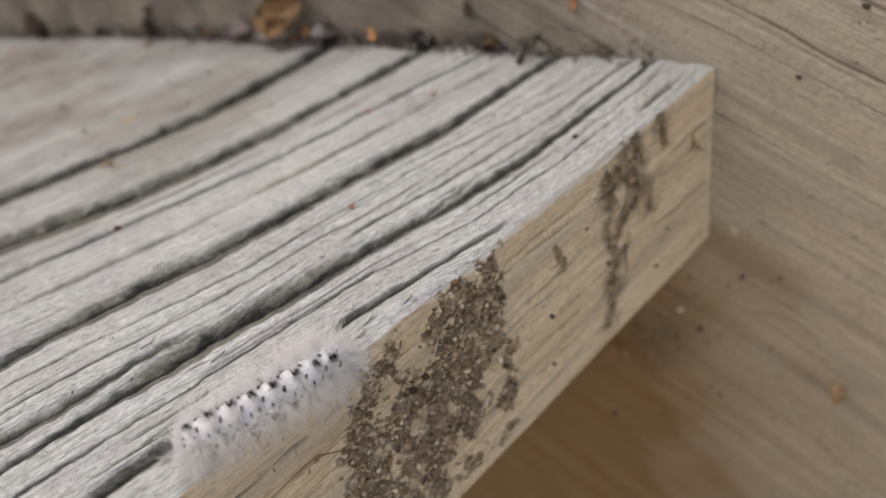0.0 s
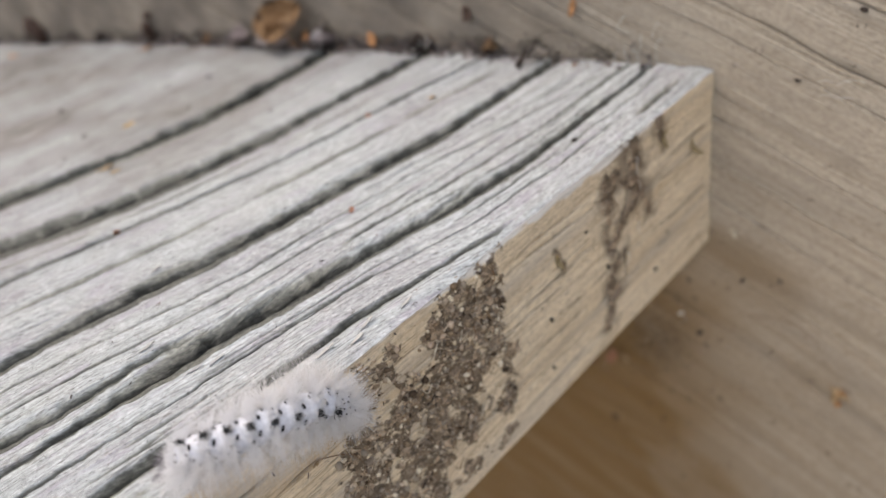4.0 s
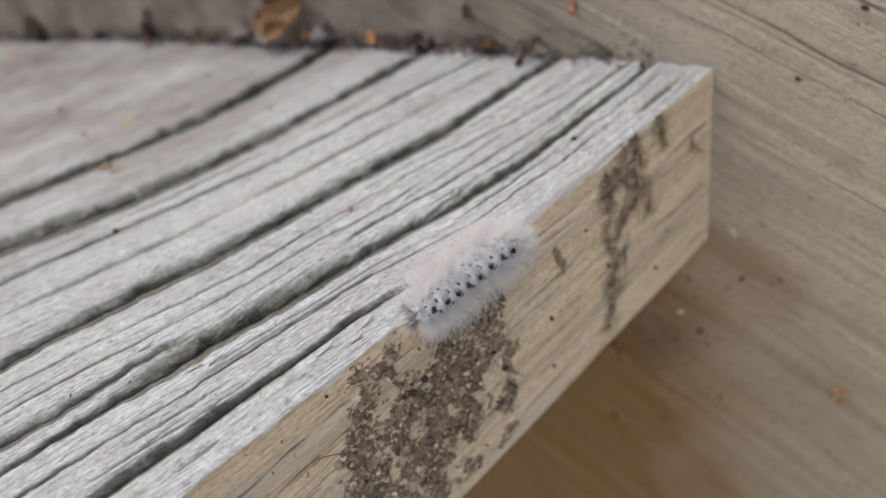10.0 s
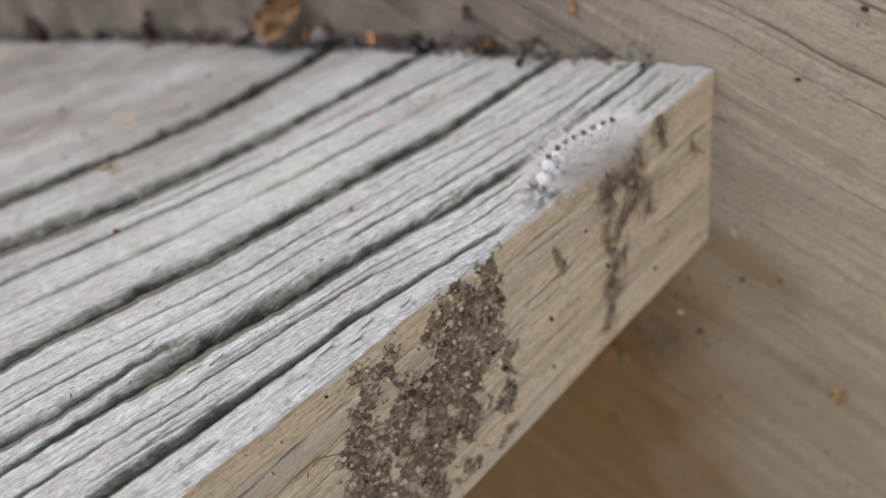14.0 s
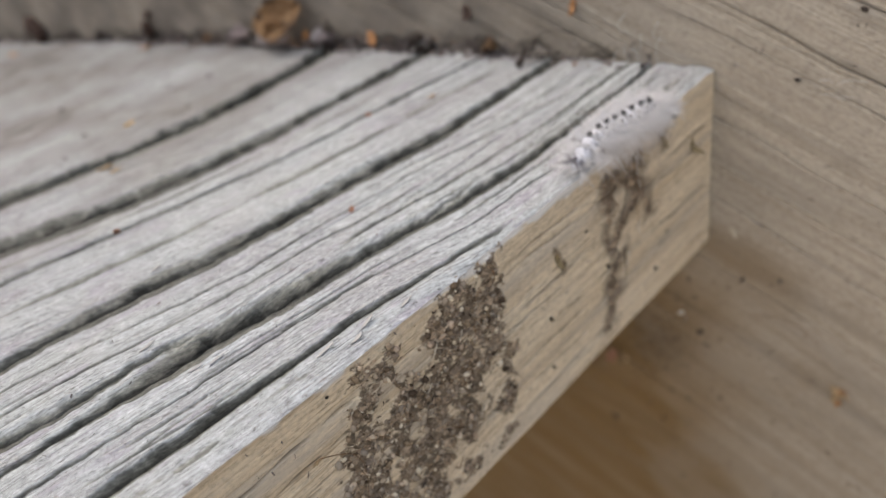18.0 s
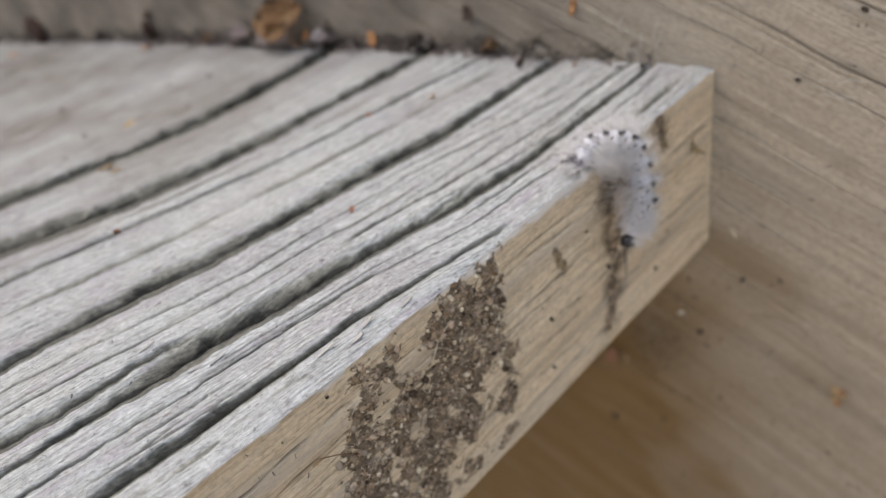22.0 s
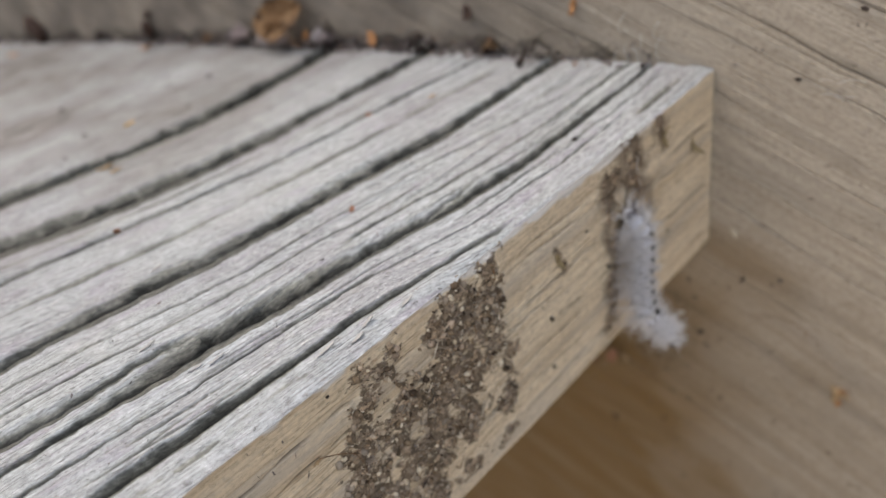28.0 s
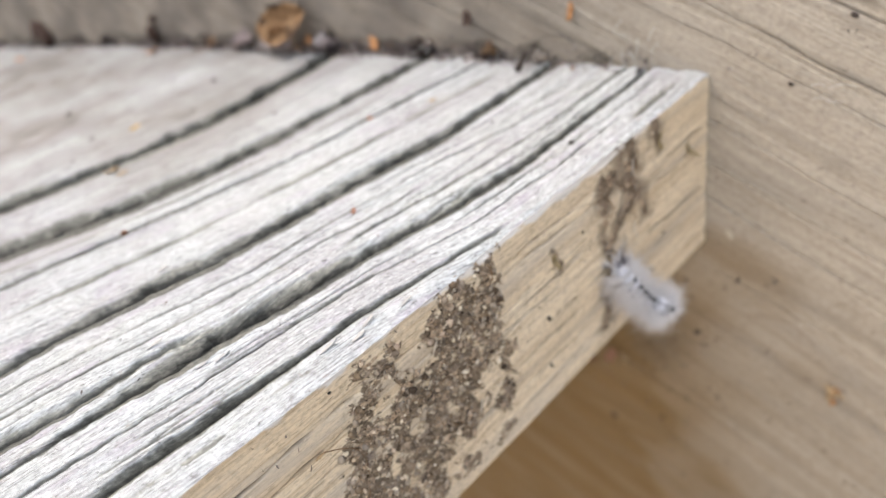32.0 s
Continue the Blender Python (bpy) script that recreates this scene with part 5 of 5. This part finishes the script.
    for k, (x, z, a) in enumerate(((13.5, -1.4, 0.62), (-1.2, -63.9, 1.0), (-24.2, -105.4, 1.15), (16.1, -85, 0.6), (27.8, -88.8, 0.55), (6.9, -106.9, 0.5), (-7.9, -86.8, 0.6), (-4.8, -119.7, 0.6), (4.4, -49.1, 0.45), (12.6, -45.5, 0.4), (-7.1, -68.7, 0.6), (-3.6, -87.7, 0.55), (3.2, -64.5, 0.5), (-14, -95, 0.5), (33, -97, 0.45), (21.5, 10.4, 0.7))):
        crumb(on_wall(x, z), a * 0.8, a * 0.6, a * 0.35, DARK, "small dark crumb of dirt on the stringer", 50 + k, k * 47)
    for k, (y, z, a) in enumerate(((-49.4, -20.3, 0.5), (-38.8, -10.4, 0.34), (-34, -20.3, 0.5), (-15.1, -25.1, 0.4), (-50.3, -30, 0.45), (-87.5, -2.6, 0.26), (-19.3, -30.9, 0.5))):
        crumb(on_front(y, z), a * 0.7, a * 1.1, a * 0.5, DARK, "small dark crumb on the tread front", 70 + k, 40)
    for k, (x, y, a) in enumerate(((-113, -38.8, 0.6), (-137.8, -68.6, 0.8), (-111.5, -72.4, 0.55), (-74.5, -44.8, 0.5), (-99, -52, 0.5), (-120, -47, 0.5), (-103, -80, 0.45))):
        crumb(on_top(x, y), a, a * 0.7, a * 0.45, DARK, "small dark crumb on the tread", 80 + k, k * 31)
    # curled scraps on the front
    for k, (y, z, ln, sp) in enumerate(((-46.3, -11.0, 1.6, 12), (-16.4, -5.2, 1.9, -8), (-6.2, -12.1, 1.7, 5))):
        flake("bark_scrap", on_front(y, z), 0.45, ln, 0.9, OLIVE, "curled brown bark scrap on the tread front", "bark scrap", sp, 6, 90 + k, -0.1)
    flake("leaf_scrap", on_front(-91.6, -9.3), 0.5, 0.95, 0.6, DEAD_TAN, "tan dead scrap stuck on the tread front", "leaf scrap", 30, 10, 94, -0.2)


def fine_threads():
    """Hair-thin roots, stems and old spider silk."""
    def stem(name, pts, r0, r1, mat, label, cat):
        tagged(new(name, thread_mesh(pts, r0, r1, mat, name)), label, cat)

    def F(y, z, o=0.3):
        return on_front(y, z)[0] + Vector((o * MM, 0, 0))

    def Wl(x, z, o=0.3):
        return on_wall(x, z)[0] - Vector((0, o * MM, 0))

    def Tp(x, y, o=0.2):
        return on_top(x, y)[0] + Vector((0, 0, o * MM))

    stem("dry_twig", [F(-91.2, -9.5), F(-89, -10.5, 0.8), F(-87.2, -12.6, 0.7), F(-86.6, -16.5), F(-88, -21)], 0.07, 0.04, DEAD_BROWN, "thin brown dry twig stuck to the dirt crust", "twig")
    stem("dry_twig", [Tp(-66.5, -28), Tp(-63.5, -31, 1.2), Tp(-60.5, -29.5, 1.5), Tp(-60.8, -27.2, 0.4)], 0.12, 0.07, DARK, "thin bent dark twig on the tread", "twig")
    stem("dry_twig", [Tp(-36, -9.2, 0.2), Tp(-35.3, -8.0, 2.0), Tp(-34.6, -7.0, 4.2)], 0.85, 0.1, DARK, "short dark twig standing by the joint", "twig")
    stem("dry_twig", [Wl(-93, 1.5, 1.0), Wl(-92, 4, 1.4), Wl(-93.5, 7, 0.8)], 0.3, 0.2, DARK, "dark twig leaning on the stringer", "twig")
    stem("root_hair", [Wl(-36, 1.5), Wl(-33, 5.2, 0.9), Wl(-28, 4.8, 1.0), Wl(-25, 1.2)], 0.08, 0.06, DARK, "hair-thin curved root against the stringer", "root")
    stem("root_hair", [Wl(9, -55), Wl(14, -53.2, 0.6), Wl(19, -54.3, 0.5), Wl(23, -58)], 0.07, 0.05, DEAD_BROWN, "hair-thin curved root on the stringer", "root")
    r = random.Random(31)
    for k in range(7):
        x, z = -13.5 + r.uniform(-5, 5), 5.5 + r.uniform(-5, 6)
        stem("silk_thread", [Wl(x, z), Wl(x + r.uniform(-2, 2), z - r.uniform(1, 3), 0.5), Wl(x + r.uniform(-3, 3), z - r.uniform(3, 6))], 0.09, 0.05, SILK, "pale old spider silk on the stringer", "silk")
    for k in range(4):
        x, z = 18.5 + r.uniform(-3, 3), -2.5 + r.uniform(-1.5, 1.5)
        stem("silk_thread", [Wl(x, z), Wl(x + r.uniform(0.5, 2), z + r.uniform(-1, 1), 0.4), Wl(x + r.uniform(2, 4), z + r.uniform(-1, 1))], 0.09, 0.05, SILK, "pale old spider silk on the stringer", "silk")
    for k in range(10):
        y, z = -r.uniform(24, 34), -r.uniform(2, 26)
        stem("plant_fibre", [F(y, z), F(y + r.uniform(-1.5, 1.5), z - r.uniform(1, 2.5), 0.7), F(y + r.uniform(-2.5, 1.5), z - r.uniform(3, 6))], 0.09, 0.05, (DARK, SILK, DEAD_BROWN)[k % 3], "thin plant fibre stuck in the dirt smear", "fibre")
    for k in range(18):
        y, z = -r.uniform(60, 86), -r.uniform(3, 31)
        stem("plant_fibre", [F(y, z, 0.5), F(y + r.uniform(-1.5, 1.5), z - r.uniform(-1.5, 2), 0.9), F(y + r.uniform(-2.5, 2.5), z - r.uniform(-2, 3), 0.5)], 0.09, 0.04, (DARK, HUSK, DEAD_BROWN)[k % 3], "thin plant fibre stuck in the dirt crust", "fibre")


def splinters():
    """Lifted slivers of bleached wood on the tread, part of the plank."""
    for k, (x, y, ln, sp, lift) in enumerate(((-2.7, -78.2, 1.6, 95, 18), (-1.8, -80.5, 1.5, 88, 14), (-3.3, -84, 1.8, 90, 10), (-13.6, -67.0, 1.3, 70, 25), (-1.4, -73, 1.3, 90, 12), (-24.5, -97, 1.5, 88, 9), (-41, -88, 1.2, 86, 9), (-3.4, -7.2, 2.2, 92, 12), (-18.7, -5.6, 1.4, 60, 20))):
        p, n = on_top(x, y)
        ob = part("splinter", flake_mesh(120 + k, ln * 0.65, 0.2, 0.3, SPLINTER, 0.14, 0.35, "splinter"), TREAD, "lifted bleached splinter")
        ob.matrix_basis = Matrix.Translation(p + Vector((0, 0, 0.15 * MM))) @ pose(0, 0, 0, 0, -lift, sp)
    # a patch of peeled skin with dark gaps under its rims
    for k, (x, y, ln, w, sp, lift) in enumerate(((-14.9, -94.9, 0.9, 0.26, 80, 1), (-14.0, -92.6, 1.0, 0.24, 98, 1))):
        p, n = on_top(x, y)
        ob = part("peeled_skin", flake_mesh(160 + k, ln, w, 0.12, PEEL, 0.07, 0.5, "peeled_skin"), TREAD, "peeling white wood skin")
        ob.matrix_basis = Matrix.Translation(p + Vector((0, 0, 0.12 * MM))) @ pose(0, 0, 0, 0, -lift, sp)


dirt_patches()
corner_litter()
dust_specks()
leaf_scrap()
joint_clumps()
small_litter()
fine_threads()
splinters()


# ---- what moves ----
BENDS = []


def bend(t, *points):
    """The caterpillar's back at t seconds, tail to head: (x, y, z in mm, lean of the back's normal in degrees)."""
    BENDS.append((t, points))


KNOT = (0.0, 1.0, 4.5, 8.0, 11.5)  # tail, last tuft, middle, first tuft, head


def spline(values, s):
    """A smooth curve through values at KNOT."""
    v = [Vector(p) for p in values]
    sl = []
    for i in range(5):
        a, b = max(i - 1, 0), min(i + 1, 4)
        sl.append((v[b] - v[a]) / (KNOT[b] - KNOT[a]))
    i = max(k for k in range(4) if s >= KNOT[k])
    h = KNOT[i + 1] - KNOT[i]
    x = (s - KNOT[i]) / h
    return (v[i] * (2 * x ** 3 - 3 * x * x + 1) + sl[i] * h * (x ** 3 - 2 * x * x + x) + v[i + 1] * (3 * x * x - 2 * x ** 3) + sl[i + 1] * h * (x ** 3 - x * x))


def motions():
    bend(0, (-2.3, -103.5, 3.0, 90), (-1.2, -101.2, 4.6, 90), (1.3, -94.0, 4.8, 75), (2.9, -86.6, 4.0, 54), (3.2, -84.7, 1.1, 20))
    bend(1, (-2.2, -103.7, 3.0, 90), (-1.2, -101.4, 4.6, 90), (2.1, -94.7, 4.5, 65), (4.7, -87.8, 1.7, 20), (3.4, -85.2, -3.0, 0))
    bend(2, (-1.6, -103.6, 3.0, 90), (0.0, -101.5, 4.6, 90), (3.5, -95.8, 3.6, 46), (4.8, -88.6, 1.3, 15), (3.4, -85.9, -3.5, 0))
    bend(3, (-1.6, -104.4, 3.0, 90), (-0.3, -102.2, 4.6, 90), (3.4, -95.9, 3.6, 47), (4.9, -88.7, 0.8, 9), (3.4, -85.9, -4.4, 0))
    bend(5.5, (-1.7, -104.5, 3.0, 90), (-0.3, -102.2, 4.6, 90), (3.5, -95.7, 3.5, 45), (5.0, -89.1, -0.9, 0), (3.4, -86.2, -5.8, 0))
    bend(6.5, (-0.6, -104.2, 3.0, 90), (0.5, -101.9, 4.6, 84), (3.7, -95.8, 3.4, 42), (5.0, -88.9, 0.2, 3), (3.4, -85.8, -4.5, 0))
    bend(7, (1.6, -101.9, 2.5, 57), (3.1, -99.5, 3.4, 47), (4.2, -92.8, 2.6, 32), (4.7, -85.7, 1.6, 19), (3.4, -82.1, -1.0, 0))
    bend(7.5, (2.8, -97.8, 1.0, 20), (4.1, -95.4, 2.1, 27), (4.7, -88.9, 1.7, 20), (4.8, -82.8, 1.4, 17), (3.4, -79.1, -1.4, 0))
    bend(8, (2.9, -94.0, 0.8, 15), (4.1, -91.3, 2.0, 26), (4.6, -85.1, 2.0, 23), (4.6, -79.2, 2.0, 23), (3.4, -75.2, -0.8, 0))
    bend(8.5, (2.9, -88.2, 0.8, 16), (4.3, -85.8, 1.6, 20), (4.8, -79.5, 1.3, 15), (4.8, -73.8, 1.2, 14), (3.4, -69.1, -2.0, 0))
    bend(9, (2.9, -83.4, 0.9, 17), (4.1, -81.7, 2.0, 26), (4.8, -76.1, 1.4, 16), (4.9, -69.6, 0.8, 10), (3.4, -64.7, -2.5, 0))
    bend(9.5, (2.7, -79.1, 1.2, 25), (4.1, -77.8, 2.0, 26), (4.8, -71.5, 1.4, 16), (4.6, -64.8, 1.9, 22), (3.4, -59.9, -0.8, 0))
    bend(10, (2.7, -75.4, 1.2, 24), (4.3, -73.3, 1.6, 20), (4.7, -67.0, 1.5, 18), (4.7, -60.0, 1.5, 17), (3.4, -55.2, -1.2, 0))
    bend(10.5, (2.7, -74.2, 1.2, 23), (4.1, -72.3, 2.0, 26), (4.7, -66.9, 1.6, 19), (4.2, -60.1, 2.7, 33), (3.2, -55.7, 0.9, 16))
    bend(11, (2.8, -71.1, 1.0, 21), (4.2, -68.9, 1.9, 25), (4.2, -62.2, 2.7, 33), (2.9, -54.9, 4.0, 54), (1.5, -50.2, 3.0, 64))
    bend(11.5, (2.2, -66.3, 2.0, 41), (3.7, -63.8, 2.6, 35), (3.0, -57.0, 4.0, 53), (1.6, -50.0, 4.7, 71), (0.0, -45.0, 3.4, 90))
    bend(12, (1.9, -61.9, 2.3, 49), (2.7, -59.1, 3.7, 53), (0.6, -52.5, 4.9, 83), (-0.6, -46.0, 5.0, 90), (-0.5, -42.3, 3.4, 90))
    bend(12.5, (1.0, -58.2, 2.8, 71), (1.2, -55.2, 4.4, 74), (-0.6, -48.2, 5.0, 90), (0.4, -43.2, 5.0, 85), (0.7, -39.4, 3.3, 78))
    bend(13, (0.3, -53.6, 3.0, 85), (-0.7, -50.3, 4.6, 90), (-1.3, -43.7, 5.0, 90), (0.3, -39.1, 5.0, 87), (0.9, -35.5, 3.2, 74))
    bend(13.5, (0.0, -49.1, 3.0, 90), (-1.2, -44.7, 4.6, 90), (-1.4, -38.5, 5.0, 90), (0.8, -34.3, 4.9, 80), (1.8, -31.0, 2.8, 57))
    bend(14, (-0.1, -48.3, 3.0, 90), (-1.4, -43.6, 4.6, 90), (-0.6, -37.5, 5.0, 90), (1.0, -31.7, 4.9, 78), (1.9, -28.0, 2.8, 56))
    bend(14.5, (-0.1, -48.3, 3.0, 90), (-1.4, -43.6, 4.6, 90), (-0.7, -37.4, 5.0, 90), (2.9, -32.2, 4.1, 54), (6.0, -33.2, 0.5, 4))
    bend(16.5, (0.7, -40.6, 2.9, 77), (0.6, -36.3, 4.6, 82), (0.7, -30.1, 4.9, 82), (1.8, -24.8, 4.6, 68), (2.6, -20.8, 2.2, 40))
    bend(17.5, (0.4, -40.2, 3.0, 82), (-0.1, -35.7, 4.6, 90), (0.8, -29.6, 4.9, 81), (1.0, -23.2, 4.9, 78), (2.0, -19.1, 2.7, 55))
    bend(18, (0.4, -40.2, 3.0, 82), (-0.1, -35.7, 4.6, 90), (0.9, -29.7, 4.9, 80), (1.9, -23.3, 4.6, 68), (3.6, -18.9, 2.2, 36))
    bend(18.5, (0.4, -40.2, 3.0, 82), (-0.1, -35.7, 4.6, 90), (1.0, -29.8, 4.9, 78), (3.0, -23.6, 4.0, 54), (6.0, -21.4, -1.0, 0))
    bend(19, (0.4, -40.2, 3.0, 83), (0.0, -35.9, 4.6, 90), (1.1, -29.8, 4.9, 78), (3.4, -23.9, 3.6, 46), (6.5, -21.5, -1.0, 0))
    bend(19.5, (0.4, -40.2, 3.0, 83), (0.3, -35.9, 4.6, 86), (1.4, -29.8, 4.8, 74), (6.7, -27.6, 3.4, 27), (9.3, -28.2, -1.3, 0))
    bend(20, (0.4, -40.2, 3.0, 83), (0.3, -35.9, 4.6, 86), (2.1, -29.8, 4.5, 65), (7.0, -26.7, -0.2, 0), (8.4, -30.1, -4.6, 0))
    bend(20.5, (0.4, -40.2, 3.0, 83), (0.3, -36.0, 4.6, 86), (2.5, -29.9, 4.3, 59), (7.3, -26.6, -0.4, 0), (9.4, -27.6, -5.0, 0))
    bend(21, (0.4, -40.2, 3.0, 83), (0.4, -36.0, 4.6, 85), (2.6, -30.0, 4.3, 59), (7.3, -27.2, -0.3, 0), (9.8, -28.0, -4.8, 0))
    bend(21.5, (0.2, -40.0, 3.0, 86), (0.7, -36.1, 4.5, 81), (4.3, -30.6, 2.6, 31), (6.5, -30.9, -6.4, 0), (5.7, -36.6, -8.6, 0))
    bend(22, (0.2, -40.0, 3.0, 86), (0.3, -36.1, 4.6, 86), (4.6, -30.7, 2.0, 23), (6.7, -30.8, -7.4, 0), (6.5, -34.1, -12.2, 0))
    bend(22.5, (0.2, -40.0, 3.0, 86), (0.2, -35.9, 4.6, 87), (4.9, -30.3, 1.1, 13), (7.6, -28.2, -6.7, 0), (9.3, -28.8, -11.6, 0))
    bend(23, (0.2, -40.0, 3.0, 86), (0.4, -36.0, 4.6, 85), (4.9, -30.4, 0.9, 10), (7.8, -28.7, -6.2, 0), (10.2, -28.4, -11.7, 0))
    bend(23.5, (0.2, -40.0, 3.0, 87), (0.6, -36.0, 4.5, 82), (4.9, -30.6, 0.7, 8), (7.7, -28.1, -7.1, 0), (9.9, -27.0, -14.2, 0))
    bend(24, (-0.0, -37.4, 3.0, 90), (0.7, -35.2, 4.5, 81), (5.0, -30.4, 0.3, 3), (7.0, -30.2, -9.6, 0), (6.0, -31.7, -15.5, 0))
    bend(24.5, (0.1, -36.1, 3.0, 89), (1.9, -34.0, 4.2, 65), (5.0, -28.7, -3.3, 0), (7.2, -30.2, -8.9, 0), (6.7, -30.3, -14.5, 0))
    bend(25, (3.0, -37.0, 0.3, 10), (4.6, -35.2, 0.9, 10), (5.0, -28.7, -5.4, 0), (7.3, -29.9, -12.4, 0), (7.0, -29.8, -17.3, 0))
    bend(25.5, (3.0, -33.3, -1.8, 0), (4.6, -31.0, -4.9, 0), (5.0, -27.6, -13.3, 0), (7.9, -27.2, -17.2, 0), (7.4, -25.4, -23.3, 0))
    bend(27.5, (3.0, -30.2, -11.3, 0), (4.6, -28.0, -16.0, 0), (5.0, -28.7, -24.0, 0), (6.7, -31.1, -31.1, 0), (6.2, -34.7, -34.3, 0))
    bend(28, (3.0, -30.2, -11.3, 0), (4.6, -28.4, -15.8, 0), (5.0, -29.4, -23.9, 0), (7.2, -31.5, -29.1, 0), (10.4, -30.0, -34.5, 0))
    bend(28.5, (3.0, -30.4, -16.0, 0), (4.6, -27.4, -19.1, 0), (5.0, -29.2, -25.7, 0), (7.2, -30.5, -32.8, 0), (9.5, -29.7, -40.4, -14))
    bend(29, (3.0, -31.4, -16.9, 0), (4.6, -29.7, -21.0, 0), (5.0, -30.2, -30.0, 0), (8.1, -30.2, -36.8, 0), (10.1, -30.0, -44.2, -32))
    bend(29.5, (3.0, -31.4, -17.2, 0), (4.6, -29.6, -21.1, 0), (5.0, -30.0, -30.3, 0), (7.6, -31.1, -36.0, 0), (9.3, -31.1, -43.3, -30))
    bend(30, (3.0, -31.3, -17.3, 0), (4.6, -29.5, -21.2, 0), (5.0, -30.0, -29.7, 0), (8.9, -28.2, -37.0, 0), (10.4, -27.0, -46.4, -39))
    bend(30.5, (3.0, -31.3, -17.3, 0), (4.6, -29.5, -21.1, 0), (5.0, -29.6, -29.6, 0), (9.1, -27.9, -32.9, 0), (10.0, -28.4, -36.0, -10))
    bend(31, (3.0, -31.7, -17.0, 0), (4.6, -29.8, -20.6, 0), (5.0, -29.1, -27.4, 0), (8.1, -27.6, -31.7, 0), (7.4, -25.4, -33.6, -10))
    bend(32, (3.0, -32.9, -19.2, 0), (4.6, -32.3, -22.6, 0), (5.0, -27.9, -29.6, 0), (7.9, -26.2, -32.0, 0), (6.6, -23.0, -34.6, -10))
    body, pieces = CATERPILLAR
    rows = {ob.name: [] for s, ob in pieces}
    base = []
    for t, pts in BENDS:
        place = [Vector(p[:3]) * MM for p in pts]
        lean = [Vector((math.cos(radians(p[3])), 0.05 * max(math.cos(radians(p[3])), 0), math.sin(radians(p[3])))) for p in pts]
        mid = spline(place, 4.5)
        base.append((t, Matrix.Translation(mid)))
        for s, ob in pieces:
            c = spline(place, s)
            fwd = (spline(place, min(s + 0.6, 11.5)) - spline(place, max(s - 0.6, 0))).normalized()
            up = spline(lean, s)
            up = (up - fwd * up.dot(fwd)).normalized()
            side = up.cross(fwd)
            turn = Matrix((fwd, side, up)).transposed()
            rows[ob.name].append((t, Matrix.Translation(c - mid) @ turn.to_4x4()))
    walk(body, base)
    for s, ob in pieces:
        walk(ob, rows[ob.name])


CATERPILLAR = caterpillar()
motions()
